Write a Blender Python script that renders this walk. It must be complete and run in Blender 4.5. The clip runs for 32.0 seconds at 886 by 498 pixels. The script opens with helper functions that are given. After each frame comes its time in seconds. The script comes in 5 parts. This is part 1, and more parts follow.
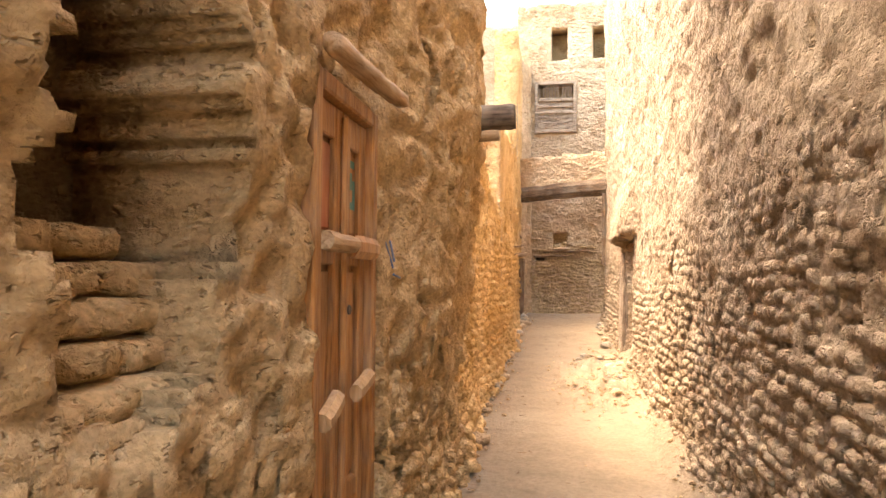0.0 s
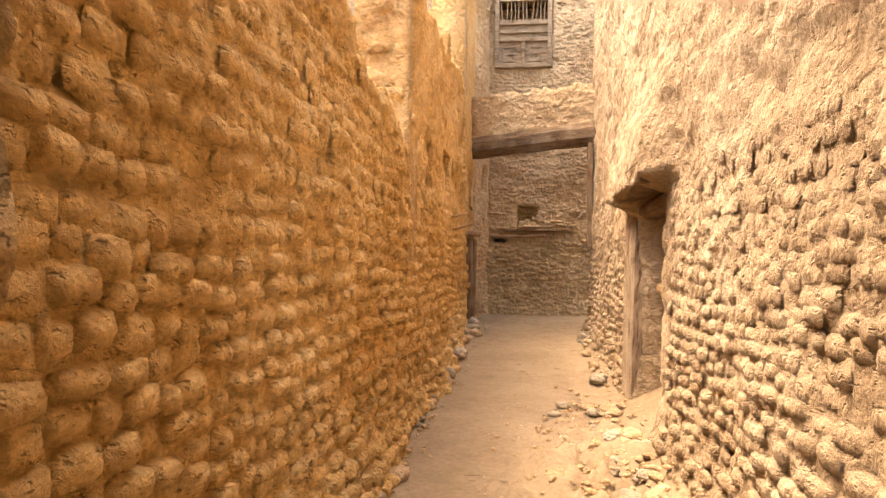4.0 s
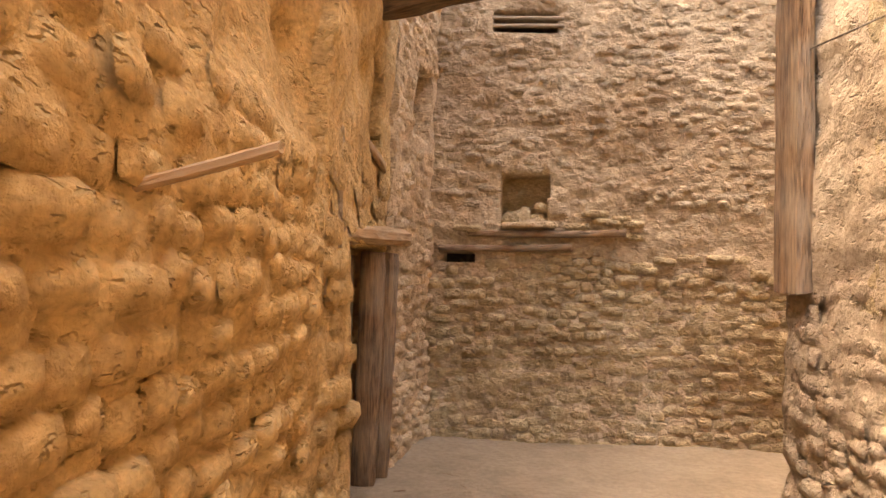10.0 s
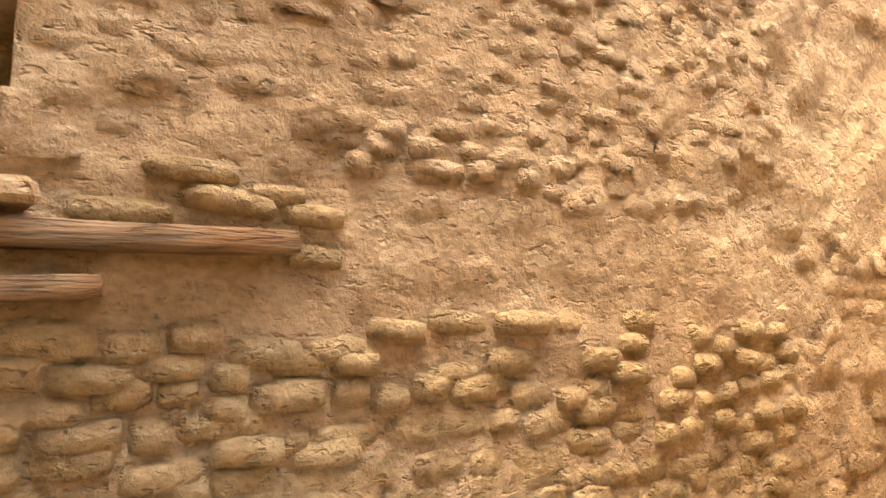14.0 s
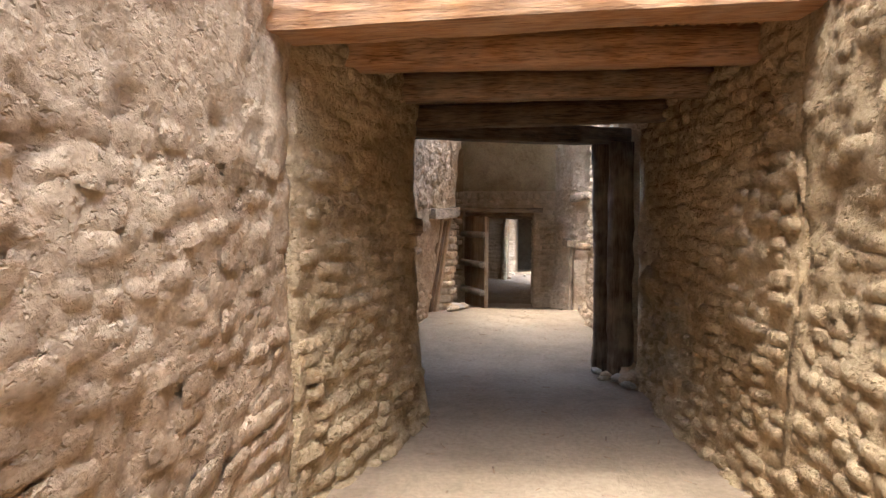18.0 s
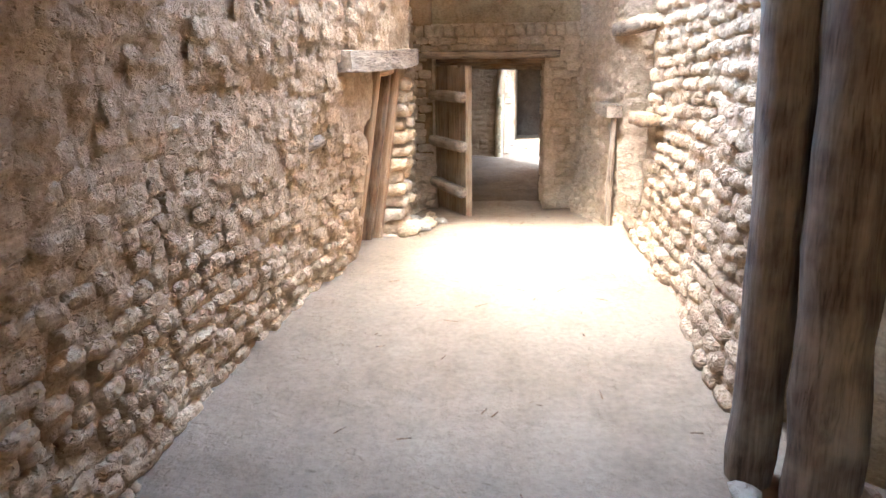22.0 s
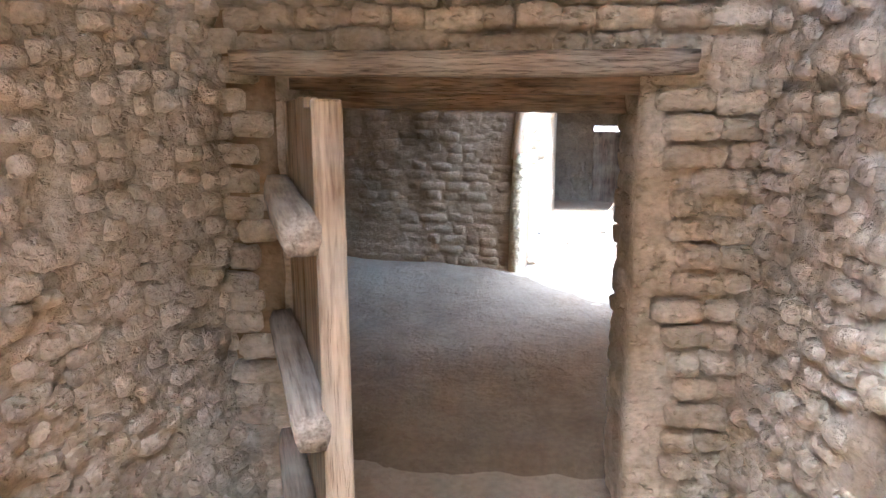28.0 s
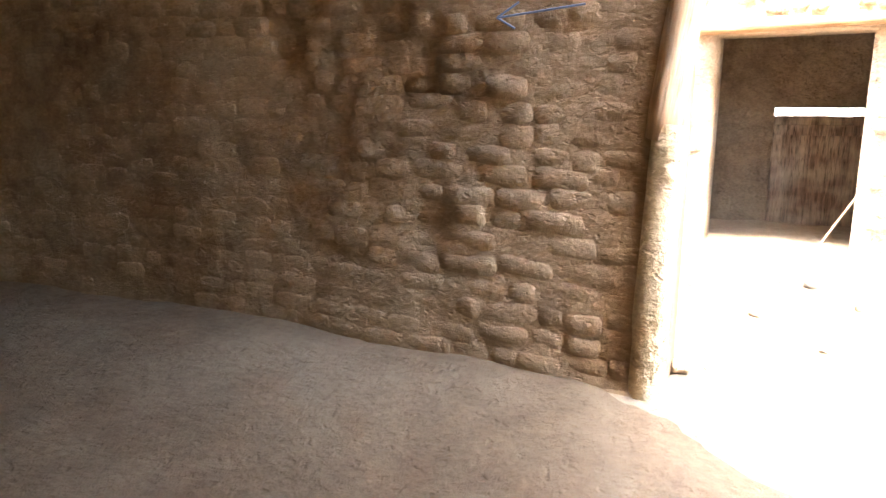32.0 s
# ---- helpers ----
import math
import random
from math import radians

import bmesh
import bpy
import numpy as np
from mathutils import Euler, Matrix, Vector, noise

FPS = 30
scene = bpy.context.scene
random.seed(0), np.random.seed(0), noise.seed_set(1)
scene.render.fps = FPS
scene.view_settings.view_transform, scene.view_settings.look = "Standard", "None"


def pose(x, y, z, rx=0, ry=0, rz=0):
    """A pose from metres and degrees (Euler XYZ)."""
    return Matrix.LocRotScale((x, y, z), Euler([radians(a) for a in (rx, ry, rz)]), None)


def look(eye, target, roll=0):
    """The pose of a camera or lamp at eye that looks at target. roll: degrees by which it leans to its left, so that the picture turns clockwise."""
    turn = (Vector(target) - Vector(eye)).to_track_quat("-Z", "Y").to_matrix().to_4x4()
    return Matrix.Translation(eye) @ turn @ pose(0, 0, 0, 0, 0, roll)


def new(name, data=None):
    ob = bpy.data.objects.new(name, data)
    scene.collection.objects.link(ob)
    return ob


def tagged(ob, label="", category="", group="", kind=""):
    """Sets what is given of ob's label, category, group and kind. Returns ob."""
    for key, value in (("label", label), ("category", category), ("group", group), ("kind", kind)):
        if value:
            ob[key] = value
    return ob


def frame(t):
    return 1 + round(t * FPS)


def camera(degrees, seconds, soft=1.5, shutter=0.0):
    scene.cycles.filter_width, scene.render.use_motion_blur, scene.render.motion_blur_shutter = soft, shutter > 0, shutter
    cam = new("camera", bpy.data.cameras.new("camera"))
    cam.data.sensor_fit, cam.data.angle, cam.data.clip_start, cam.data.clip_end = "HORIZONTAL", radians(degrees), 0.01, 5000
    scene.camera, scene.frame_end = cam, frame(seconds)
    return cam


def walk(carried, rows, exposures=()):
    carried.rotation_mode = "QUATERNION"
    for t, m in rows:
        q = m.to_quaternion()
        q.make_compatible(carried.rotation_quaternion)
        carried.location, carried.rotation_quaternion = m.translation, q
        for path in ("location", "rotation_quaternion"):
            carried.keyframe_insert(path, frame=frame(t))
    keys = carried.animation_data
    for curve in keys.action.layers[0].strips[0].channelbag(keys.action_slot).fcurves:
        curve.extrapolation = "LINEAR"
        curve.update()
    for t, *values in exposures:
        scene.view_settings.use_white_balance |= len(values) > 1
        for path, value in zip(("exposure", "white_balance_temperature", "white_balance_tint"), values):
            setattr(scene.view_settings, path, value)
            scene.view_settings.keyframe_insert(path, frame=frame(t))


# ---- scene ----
cam = camera(64.8, 32.0)
PATH = [
    (0, (4.507, 7.274, 0.762), (4.179, 9.245, 0.847), 0.4),
    (1, (4.583, 8.36, 0.744), (4.286, 10.334, 0.87), 0.5),
    (2, (4.608, 9.459, 0.756), (4.326, 11.436, 0.868), 0.7),
    (3, (4.603, 10.523, 0.746), (4.342, 12.505, 0.805), 0.8),
    (3.5, (4.593, 11.065, 0.755), (4.336, 13.047, 0.809), 0.8),
    (5.5, (4.521, 13.522, 0.744), (4.337, 15.512, 0.803), 1.3),
    (6, (4.427, 14.063, 0.777), (4.278, 16.057, 0.836), 1.5),
    (7, (4.258, 15.145, 0.822), (4.221, 17.144, 0.887), 1.5),
    (8, (4.199, 16.156, 0.923), (4.2, 18.154, 1.008), 1.3),
    (9, (4.293, 17.307, 1.016), (4.281, 19.305, 1.104), 1.2),
    (10, (4.247, 18.436, 1.061), (4.131, 20.431, 1.151), 1.5),
    (11, (4.273, 19.506, 1.218), (4.034, 21.49, 1.306), 1.9),
    (12, (4.337, 20.503, 1.288), (4.082, 22.484, 1.376), 2.1),
    (13, (4.434, 21.344, 1.367), (4.703, 23.324, 1.434), 2.2),
    (13.5, (4.509, 21.642, 1.305), (5.154, 23.527, 1.479), 1.3),
    (14, (4.572, 21.905, 1.255), (5.794, 23.476, 1.456), 0.1),
    (14.5, (4.651, 22.185, 1.243), (6.246, 23.378, 1.426), -2.1),
    (15, (4.806, 22.4, 1.274), (6.617, 23.246, 1.348), -3.7),
    (15.5, (5.139, 22.496, 1.286), (7.07, 23.008, 1.21), -4.0),
    (17.5, (7.175, 22.364, 1.176), (9.168, 22.501, 1.074), -1.6),
    (18, (8.058, 22.068, 1.32), (10.053, 22.173, 1.247), 0.3),
    (19, (8.867, 21.831, 1.295), (10.865, 21.92, 1.334), -1.1),
    (20, (10.049, 21.8, 1.361), (12.044, 21.904, 1.285), -0.9),
    (20.5, (10.62, 21.771, 1.29), (12.597, 21.885, 1.012), -0.8),
    (21, (11.228, 21.794, 1.321), (13.18, 21.906, 0.902), -0.9),
    (22, (12.356, 21.892, 1.35), (14.294, 21.986, 0.867), -0.9),
    (23, (13.45, 22.019, 1.37), (15.382, 22.135, 0.866), -0.9),
    (24, (14.552, 22.16, 1.424), (16.485, 22.274, 0.921), -0.9),
    (25, (15.507, 22.147, 1.562), (17.447, 22.224, 1.082), -1.1),
    (26, (16.348, 21.905, 1.574), (18.298, 21.969, 1.133), -1.0),
    (26.5, (16.745, 21.791, 1.573), (18.699, 21.856, 1.15), -1.0),
    (28.5, (18.073, 21.46, 1.341), (20.0, 21.831, 0.954), 0.4),
    (29, (18.377, 21.385, 1.257), (20.231, 22.028, 0.871), -0.6),
    (29.5, (18.82, 21.353, 1.185), (20.609, 22.164, 0.804), -0.6),
    (30, (19.201, 21.38, 1.141), (20.918, 22.322, 0.732), -0.2),
    (30.5, (19.627, 21.423, 1.096), (21.332, 22.392, 0.704), 0.1),
    (31, (20.052, 21.466, 1.051), (21.768, 22.424, 0.68), 0.3),
    (31.5, (20.486, 21.521, 1.077), (22.28, 22.32, 0.699), 0.3),
    (32, (20.92, 21.575, 1.103), (22.803, 22.12, 0.706), 0.3),
]
EXPOSURES = [(0, 3.9, 7800, 12), (1, 3.65, 7200, 10), (2, 3.5, 8200, 14), (4, 3.45, 9200, 16), (6, 3.45, 8700, 14), (9, 3.6, 8700, 15), (11, 4.4, 7900, 12), (13, 4.65, 9000, 11), (14, 4.3, 9300, 11), (15.5, 3.75, 9200, 12), (17.5, 3.85, 5600, 5),
             (19, 4.8, 5350, 6), (20.5, 5.65, 5150, 3), (21.5, 5.65, 5150, 3), (22, 5.5, 5150, 3), (23, 4.7, 4900, 4), (24.3, 4.5, 6700, 17), (26, 5.25, 5050, 6), (28.5, 6.2, 4550, 2), (29.2, 6.35, 4600, 2), (30, 6.35, 5100, 5), (31, 6.85, 6000, 8), (32, 6.45, 6200, 10)]
walk(cam, [(t, look(eye, target, roll)) for t, eye, target, roll in PATH], EXPOSURES)
# ---- world, sun, exposure ----
SUN = Vector((-0.39, 0.09, 1.0)).normalized()
world = bpy.data.worlds.new("sky")
scene.world = world
world.use_nodes = True
wn = world.node_tree.nodes
sky = wn.new("ShaderNodeTexSky")
sky.sky_type, sky.sun_disc = "NISHITA", False
sky.sun_elevation = math.asin(SUN.z)
sky.sun_rotation = math.atan2(SUN.x, SUN.y)
sky.dust_density, sky.air_density = 4.0, 1.0
world.node_tree.links.new(sky.outputs[0], wn["Background"].inputs[0])
wn["Background"].inputs[1].default_value = 0.15
sun_data = bpy.data.lights.new("sun", "SUN")
sun_data.energy, sun_data.angle, sun_data.color = 0.12, radians(0.53), (1.0, 0.93, 0.82)
sun = new("sun", sun_data)
sun.matrix_world = look(SUN * 50, (0, 0, 0))


# ---- materials ----
def mat(name):
    m = bpy.data.materials.new(name)
    m.use_nodes = True
    return m, m.node_tree.nodes, m.node_tree.links, m.node_tree.nodes["Principled BSDF"]


def mud(name, dark, light, pale, straw=0.75, bump=1.0, grain=1.0, clods=1.6, pits=1.0):
    """Earth plaster or brick: two scales of colour, straw flecks, pits and fine relief."""
    m, n, l, b = mat(name)
    geo = n.new("ShaderNodeNewGeometry")
    obj = n.new("ShaderNodeObjectInfo")
    pos = n.new("ShaderNodeVectorMath")
    pos.operation = "ADD"
    off = n.new("ShaderNodeVectorMath")
    off.operation = "SCALE"
    comb = n.new("ShaderNodeCombineXYZ")
    for k in range(3):
        l.new(obj.outputs["Random"], comb.inputs[k])
    l.new(comb.outputs[0], off.inputs[0])
    off.inputs["Scale"].default_value = 7.0
    l.new(geo.outputs["Position"], pos.inputs[0])
    l.new(off.outputs[0], pos.inputs[1])

    def tex(scale, detail, rough, src=None):
        t = n.new("ShaderNodeTexNoise")
        t.inputs["Scale"].default_value, t.inputs["Detail"].default_value = scale, detail
        t.inputs["Roughness"].default_value = rough
        l.new((src or geo).outputs[0], t.inputs["Vector"])
        return t

    big, mid, fine = tex(0.9, 4, 0.6), tex(7 * grain, 5, 0.65), tex(55 * grain, 6, 0.7, pos)
    mapping = n.new("ShaderNodeMapping")
    mapping.inputs["Scale"].default_value = (1.0, 1.0, 1.9)
    l.new(geo.outputs["Position"], mapping.inputs[0])
    fleck = n.new("ShaderNodeTexNoise")
    fleck.inputs["Scale"].default_value, fleck.inputs["Detail"].default_value = 38 * grain, 3
    l.new(mapping.outputs[0], fleck.inputs["Vector"])
    ramp = n.new("ShaderNodeValToRGB")
    ramp.color_ramp.elements[0].position, ramp.color_ramp.elements[1].position = 0.33, 0.7
    ramp.color_ramp.elements[0].color, ramp.color_ramp.elements[1].color = (*dark, 1), (*light, 1)
    l.new(mid.outputs[0], ramp.inputs[0])
    mix = n.new("ShaderNodeMixRGB")
    mix.inputs[2].default_value = (*pale, 1)
    r2 = n.new("ShaderNodeValToRGB")
    r2.color_ramp.elements[0].position, r2.color_ramp.elements[1].position = 0.45, 0.68
    l.new(big.outputs[0], r2.inputs[0])
    l.new(r2.outputs[0], mix.inputs[0])
    l.new(ramp.outputs[0], mix.inputs[1])
    mix2 = n.new("ShaderNodeMixRGB")
    mix2.blend_type = "MULTIPLY"
    r3 = n.new("ShaderNodeValToRGB")
    r3.color_ramp.elements[0].position, r3.color_ramp.elements[1].position = 0.30, 0.62
    r3.color_ramp.elements[0].color, r3.color_ramp.elements[1].color = (0.50, 0.44, 0.38, 1), (1.10, 1.08, 1.04, 1)
    l.new(fleck.outputs[0], r3.inputs[0])
    mix2.inputs[0].default_value = straw
    l.new(mix.outputs[0], mix2.inputs[1])
    l.new(r3.outputs[0], mix2.inputs[2])
    hole = n.new("ShaderNodeTexNoise")
    hole.inputs["Scale"].default_value, hole.inputs["Detail"].default_value = 24 * grain, 2
    l.new(mapping.outputs[0], hole.inputs["Vector"])
    pit = n.new("ShaderNodeMapRange")
    pit.interpolation_type = "SMOOTHSTEP"
    pit.inputs["From Min"].default_value, pit.inputs["From Max"].default_value = 0.30, 0.40
    l.new(hole.outputs[0], pit.inputs[0])
    hsv = n.new("ShaderNodeHueSaturation")
    val = n.new("ShaderNodeMapRange")
    val.inputs["To Min"].default_value, val.inputs["To Max"].default_value = 0.86, 1.12
    l.new(obj.outputs["Random"], val.inputs[0])
    l.new(val.outputs[0], hsv.inputs["Value"])
    l.new(mix2.outputs[0], hsv.inputs["Color"])
    l.new(hsv.outputs[0], b.inputs["Base Color"])
    b.inputs["Roughness"].default_value = 0.95
    b.inputs["Specular IOR Level"].default_value = 0.15
    add = n.new("ShaderNodeMath")
    add.operation = "MULTIPLY_ADD"
    l.new(mid.outputs[0], add.inputs[0])
    add.inputs[1].default_value = 1.6
    l.new(fine.outputs[0], add.inputs[2])
    add2 = n.new("ShaderNodeMath")
    l.new(add.outputs[0], add2.inputs[0])
    soft = n.new("ShaderNodeMath")
    soft.operation, soft.inputs[1].default_value = "MULTIPLY", 0.45
    l.new(fleck.outputs[0], soft.inputs[0])
    l.new(soft.outputs[0], add2.inputs[1])
    clod = n.new("ShaderNodeTexVoronoi")
    clod.feature, clod.inputs["Scale"].default_value = "SMOOTH_F1", 19 * grain
    warp = n.new("ShaderNodeVectorMath")
    warp.operation = "MULTIPLY_ADD"
    l.new(mid.outputs[1], warp.inputs[0])
    warp.inputs[1].default_value = (0.12, 0.12, 0.12)
    l.new(geo.outputs["Position"], warp.inputs[2])
    l.new(warp.outputs[0], clod.inputs["Vector"])
    add3 = n.new("ShaderNodeMath")
    add3.operation = "MULTIPLY_ADD"
    l.new(clod.outputs["Distance"], add3.inputs[0])
    add3.inputs[1].default_value = -clods
    add4 = n.new("ShaderNodeMath")
    add4.operation = "MULTIPLY_ADD"
    l.new(pit.outputs[0], add4.inputs[0])
    add4.inputs[1].default_value = 0.9 * pits
    l.new(add2.outputs[0], add4.inputs[2])
    l.new(add4.outputs[0], add3.inputs[2])
    bp = n.new("ShaderNodeBump")
    bp.inputs["Strength"].default_value, bp.inputs["Distance"].default_value = bump * 0.85, 0.026
    l.new(add3.outputs[0], bp.inputs["Height"])
    l.new(bp.outputs[0], b.inputs["Normal"])
    return m


def wood(name, dark, light, rough=0.75, axis=2, dust=0.3, dust_col=(0.5, 0.42, 0.3), bump=0.5, scale=1.0):
    """Old timber: long grain, cracks and dust; axis is the grain's direction in the part's own space."""
    m, n, l, b = mat(name)
    tc = n.new("ShaderNodeTexCoord")
    mp = n.new("ShaderNodeMapping")
    s = [14.0 * scale] * 3
    s[axis] = 1.1 * scale
    mp.inputs["Scale"].default_value = s
    l.new(tc.outputs["Object"], mp.inputs[0])
    g = n.new("ShaderNodeTexNoise")
    g.inputs["Scale"].default_value, g.inputs["Detail"].default_value, g.inputs["Distortion"].default_value = 2.2, 7, 0.6
    l.new(mp.outputs[0], g.inputs["Vector"])
    g2 = n.new("ShaderNodeTexNoise")
    g2.inputs["Scale"].default_value, g2.inputs["Detail"].default_value, g2.inputs["Distortion"].default_value = 8.0, 4, 0.3
    l.new(mp.outputs[0], g2.inputs["Vector"])
    both = n.new("ShaderNodeMix")
    both.inputs["Factor"].default_value = 0.42
    l.new(g.outputs[0], both.inputs["A"])
    l.new(g2.outputs[0], both.inputs["B"])
    crack = n.new("ShaderNodeMapRange")
    crack.interpolation_type = "SMOOTHSTEP"
    crack.inputs["From Min"].default_value, crack.inputs["From Max"].default_value = 0.36, 0.43
    l.new(g2.outputs[0], crack.inputs[0])
    ramp = n.new("ShaderNodeValToRGB")
    ramp.color_ramp.elements[0].position, ramp.color_ramp.elements[1].position = 0.37, 0.62
    ramp.color_ramp.elements[0].color, ramp.color_ramp.elements[1].color = (*dark, 1), (*light, 1)
    l.new(both.outputs[0], ramp.inputs[0])
    d = n.new("ShaderNodeTexNoise")
    d.inputs["Scale"].default_value, d.inputs["Detail"].default_value = 5.0, 5
    l.new(tc.outputs["Object"], d.inputs["Vector"])
    dr = n.new("ShaderNodeMapRange")
    dr.inputs["From Min"].default_value, dr.inputs["From Max"].default_value = 0.4, 0.75
    dr.inputs["To Max"].default_value = dust
    l.new(d.outputs[0], dr.inputs[0])
    mix = n.new("ShaderNodeMixRGB")
    mix.inputs[2].default_value = (*dust_col, 1)
    l.new(dr.outputs[0], mix.inputs[0])
    l.new(ramp.outputs[0], mix.inputs[1])
    l.new(mix.outputs[0], b.inputs["Base Color"])
    b.inputs["Roughness"].default_value = rough
    b.inputs["Specular IOR Level"].default_value = 0.25
    bp = n.new("ShaderNodeBump")
    bp.inputs["Strength"].default_value, bp.inputs["Distance"].default_value = bump, 0.012
    high = n.new("ShaderNodeMath")
    high.operation = "MULTIPLY_ADD"
    high.inputs[1].default_value = 0.5
    l.new(crack.outputs[0], high.inputs[0])
    l.new(both.outputs[0], high.inputs[2])
    l.new(high.outputs[0], bp.inputs["Height"])
    l.new(bp.outputs[0], b.inputs["Normal"])
    return m


def plain(name, col, rough=0.8):
    m, n, l, b = mat(name)
    b.inputs["Base Color"].default_value = (*col, 1)
    b.inputs["Roughness"].default_value = rough
    return m



OCHRE = mud("ochre_mud", (0.54, 0.335, 0.15), (0.78, 0.525, 0.255), (0.80, 0.57, 0.31), 0.45, 1.15, 1.0, 2.2, 2.0)
# Darker than the lane's mud: the gate room's dimness is in this colour.
DIM_UMBER = mud("dim_umber_mud", (0.20, 0.124, 0.062), (0.335, 0.22, 0.116), (0.37, 0.255, 0.142), 0.35, 0.5, 1.0, 1.0, 1.0)
# Gate room floor darkened in its colour to stand for the room's shade.
SHADED_EARTH = mud("shaded_earth", (0.112, 0.073, 0.039), (0.16, 0.108, 0.06), (0.18, 0.125, 0.073), 0.3, 0.6, 0.8, 0.7, 0.5)
CLAY = mud("clay_mud", (0.37, 0.255, 0.15), (0.54, 0.395, 0.245), (0.59, 0.455, 0.295), 0.45, 0.85, 1.0, 2.0, 1.6)
GOLD = mud("golden_mud", (0.52, 0.315, 0.125), (0.76, 0.505, 0.225), (0.78, 0.55, 0.28), 0.4, 1.05, 1.0, 2.0, 1.8)
# Mud darkened in colour for the shade of deep holes and a court room.
SHADED_MUD = mud("shaded_mud", (0.09, 0.065, 0.042), (0.17, 0.125, 0.08), (0.21, 0.16, 0.105), 0.4)
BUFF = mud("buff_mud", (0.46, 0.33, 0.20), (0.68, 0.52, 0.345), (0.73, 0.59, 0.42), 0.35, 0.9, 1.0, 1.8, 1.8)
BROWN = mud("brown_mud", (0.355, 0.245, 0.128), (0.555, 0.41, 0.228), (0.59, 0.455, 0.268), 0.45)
PALE = mud("pale_mud", (0.38, 0.30, 0.205), (0.55, 0.455, 0.335), (0.60, 0.51, 0.39), 0.4)
TAN = mud("tan_mud", (0.46, 0.31, 0.175), (0.66, 0.475, 0.285), (0.71, 0.54, 0.34), 0.45, 0.85, 1.0, 2.0, 1.6)
DUN = mud("dun_mud", (0.29, 0.205, 0.127), (0.445, 0.335, 0.22), (0.49, 0.385, 0.265), 0.45, 0.9, 1.0, 1.8, 1.7)
HONEY = mud("honey_mud", (0.45, 0.27, 0.125), (0.67, 0.45, 0.225), (0.71, 0.51, 0.28), 0.45, 1.0, 1.0, 2.0, 1.6)
SAND = mud("sand", (0.215, 0.155, 0.097), (0.28, 0.206, 0.134), (0.307, 0.232, 0.153), 0.3, 0.6, 0.8, 0.7, 0.5)
GREY_WOOD = wood("weathered_wood", (0.10, 0.068, 0.042), (0.42, 0.31, 0.21), 0.9, 0, 0.6, (0.52, 0.41, 0.28), bump=1.0, scale=1.6)
BEAM_WOOD = wood("palm_beam_wood", (0.07, 0.038, 0.02), (0.31, 0.18, 0.09), 0.85, 0, 0.35, bump=0.9, scale=1.5)
RED_WOOD = wood("red_brown_wood", (0.19, 0.075, 0.022), (0.47, 0.22, 0.07), 0.55, 2, 0.25)
POST_WOOD = wood("dark_post_wood", (0.055, 0.037, 0.024), (0.19, 0.13, 0.085), 0.9, 2, 0.45, bump=1.0)
DARK_BEAM = wood("dark_old_beam_wood", (0.035, 0.02, 0.012), (0.19, 0.115, 0.06), 0.85, 0, 0.2, bump=1.0, scale=1.6)
ORANGE_WOOD = wood("orange_palm_wood", (0.20, 0.085, 0.03), (0.48, 0.245, 0.10), 0.8, 0, 0.3, bump=0.9, scale=1.5)
LOW_WOOD = wood("brown_door_wood", (0.085, 0.055, 0.03), (0.25, 0.17, 0.095), 0.8, 2, 0.35)
PLANK_WOOD = wood("pale_plank_wood", (0.30, 0.16, 0.065), (0.50, 0.30, 0.14), 0.7, 2, 0.25)
LEAF_WOOD = wood("grey_door_wood", (0.17, 0.105, 0.055), (0.43, 0.295, 0.17), 0.85, 2, 0.5)


LONG = {}
for a, (nm, dark, light, rough, dust) in {
    "pale_plank_wood": ("pale_beam_wood", (0.24, 0.135, 0.06), (0.50, 0.32, 0.17), 0.8, 0.3),
    "red_brown_wood": ("red_beam_wood", (0.16, 0.065, 0.025), (0.40, 0.19, 0.075), 0.7, 0.2),
    "dark_post_wood": ("dark_beam_wood", (0.055, 0.038, 0.026), (0.20, 0.145, 0.10), 0.9, 0.5),
    "grey_door_wood": ("grey_rail_wood", (0.16, 0.115, 0.075), (0.40, 0.31, 0.22), 0.85, 0.5),
}.items():
    LONG[a] = wood(nm, dark, light, rough, 0, dust)


# ---- geometry helpers ----
LATTICE = {}


def vnoise(x, y, seed=0):
    """Smooth value noise, -1 to 1, on numpy arrays."""
    if seed not in LATTICE:
        LATTICE[seed] = np.random.RandomState(seed).rand(64, 64) * 2 - 1
    lat = LATTICE[seed]
    xi, yi = np.floor(x).astype(int), np.floor(y).astype(int)
    fx, fy = x - xi, y - yi
    fx, fy = fx * fx * (3 - 2 * fx), fy * fy * (3 - 2 * fy)
    a, b = lat[xi % 64, yi % 64], lat[(xi + 1) % 64, yi % 64]
    c, d = lat[xi % 64, (yi + 1) % 64], lat[(xi + 1) % 64, (yi + 1) % 64]
    return (a * (1 - fx) + b * fx) * (1 - fy) + (c * (1 - fx) + d * fx) * fy


def fbm(x, y, seed=0, octaves=3):
    out, amp = 0, 1.0
    for k in range(octaves):
        out = out + amp * vnoise(x * 2**k, y * 2**k, seed + k)
        amp *= 0.5
    return out


def mesh_from(name, verts, faces, material, smooth=True):
    me = bpy.data.meshes.new(name)
    me.from_pydata([tuple(map(float, v)) for v in verts], [], [tuple(map(int, f)) for f in faces])
    me.materials.append(material)
    if smooth:
        me.polygons.foreach_set("use_smooth", [True] * len(me.polygons))
    me.update()
    return me


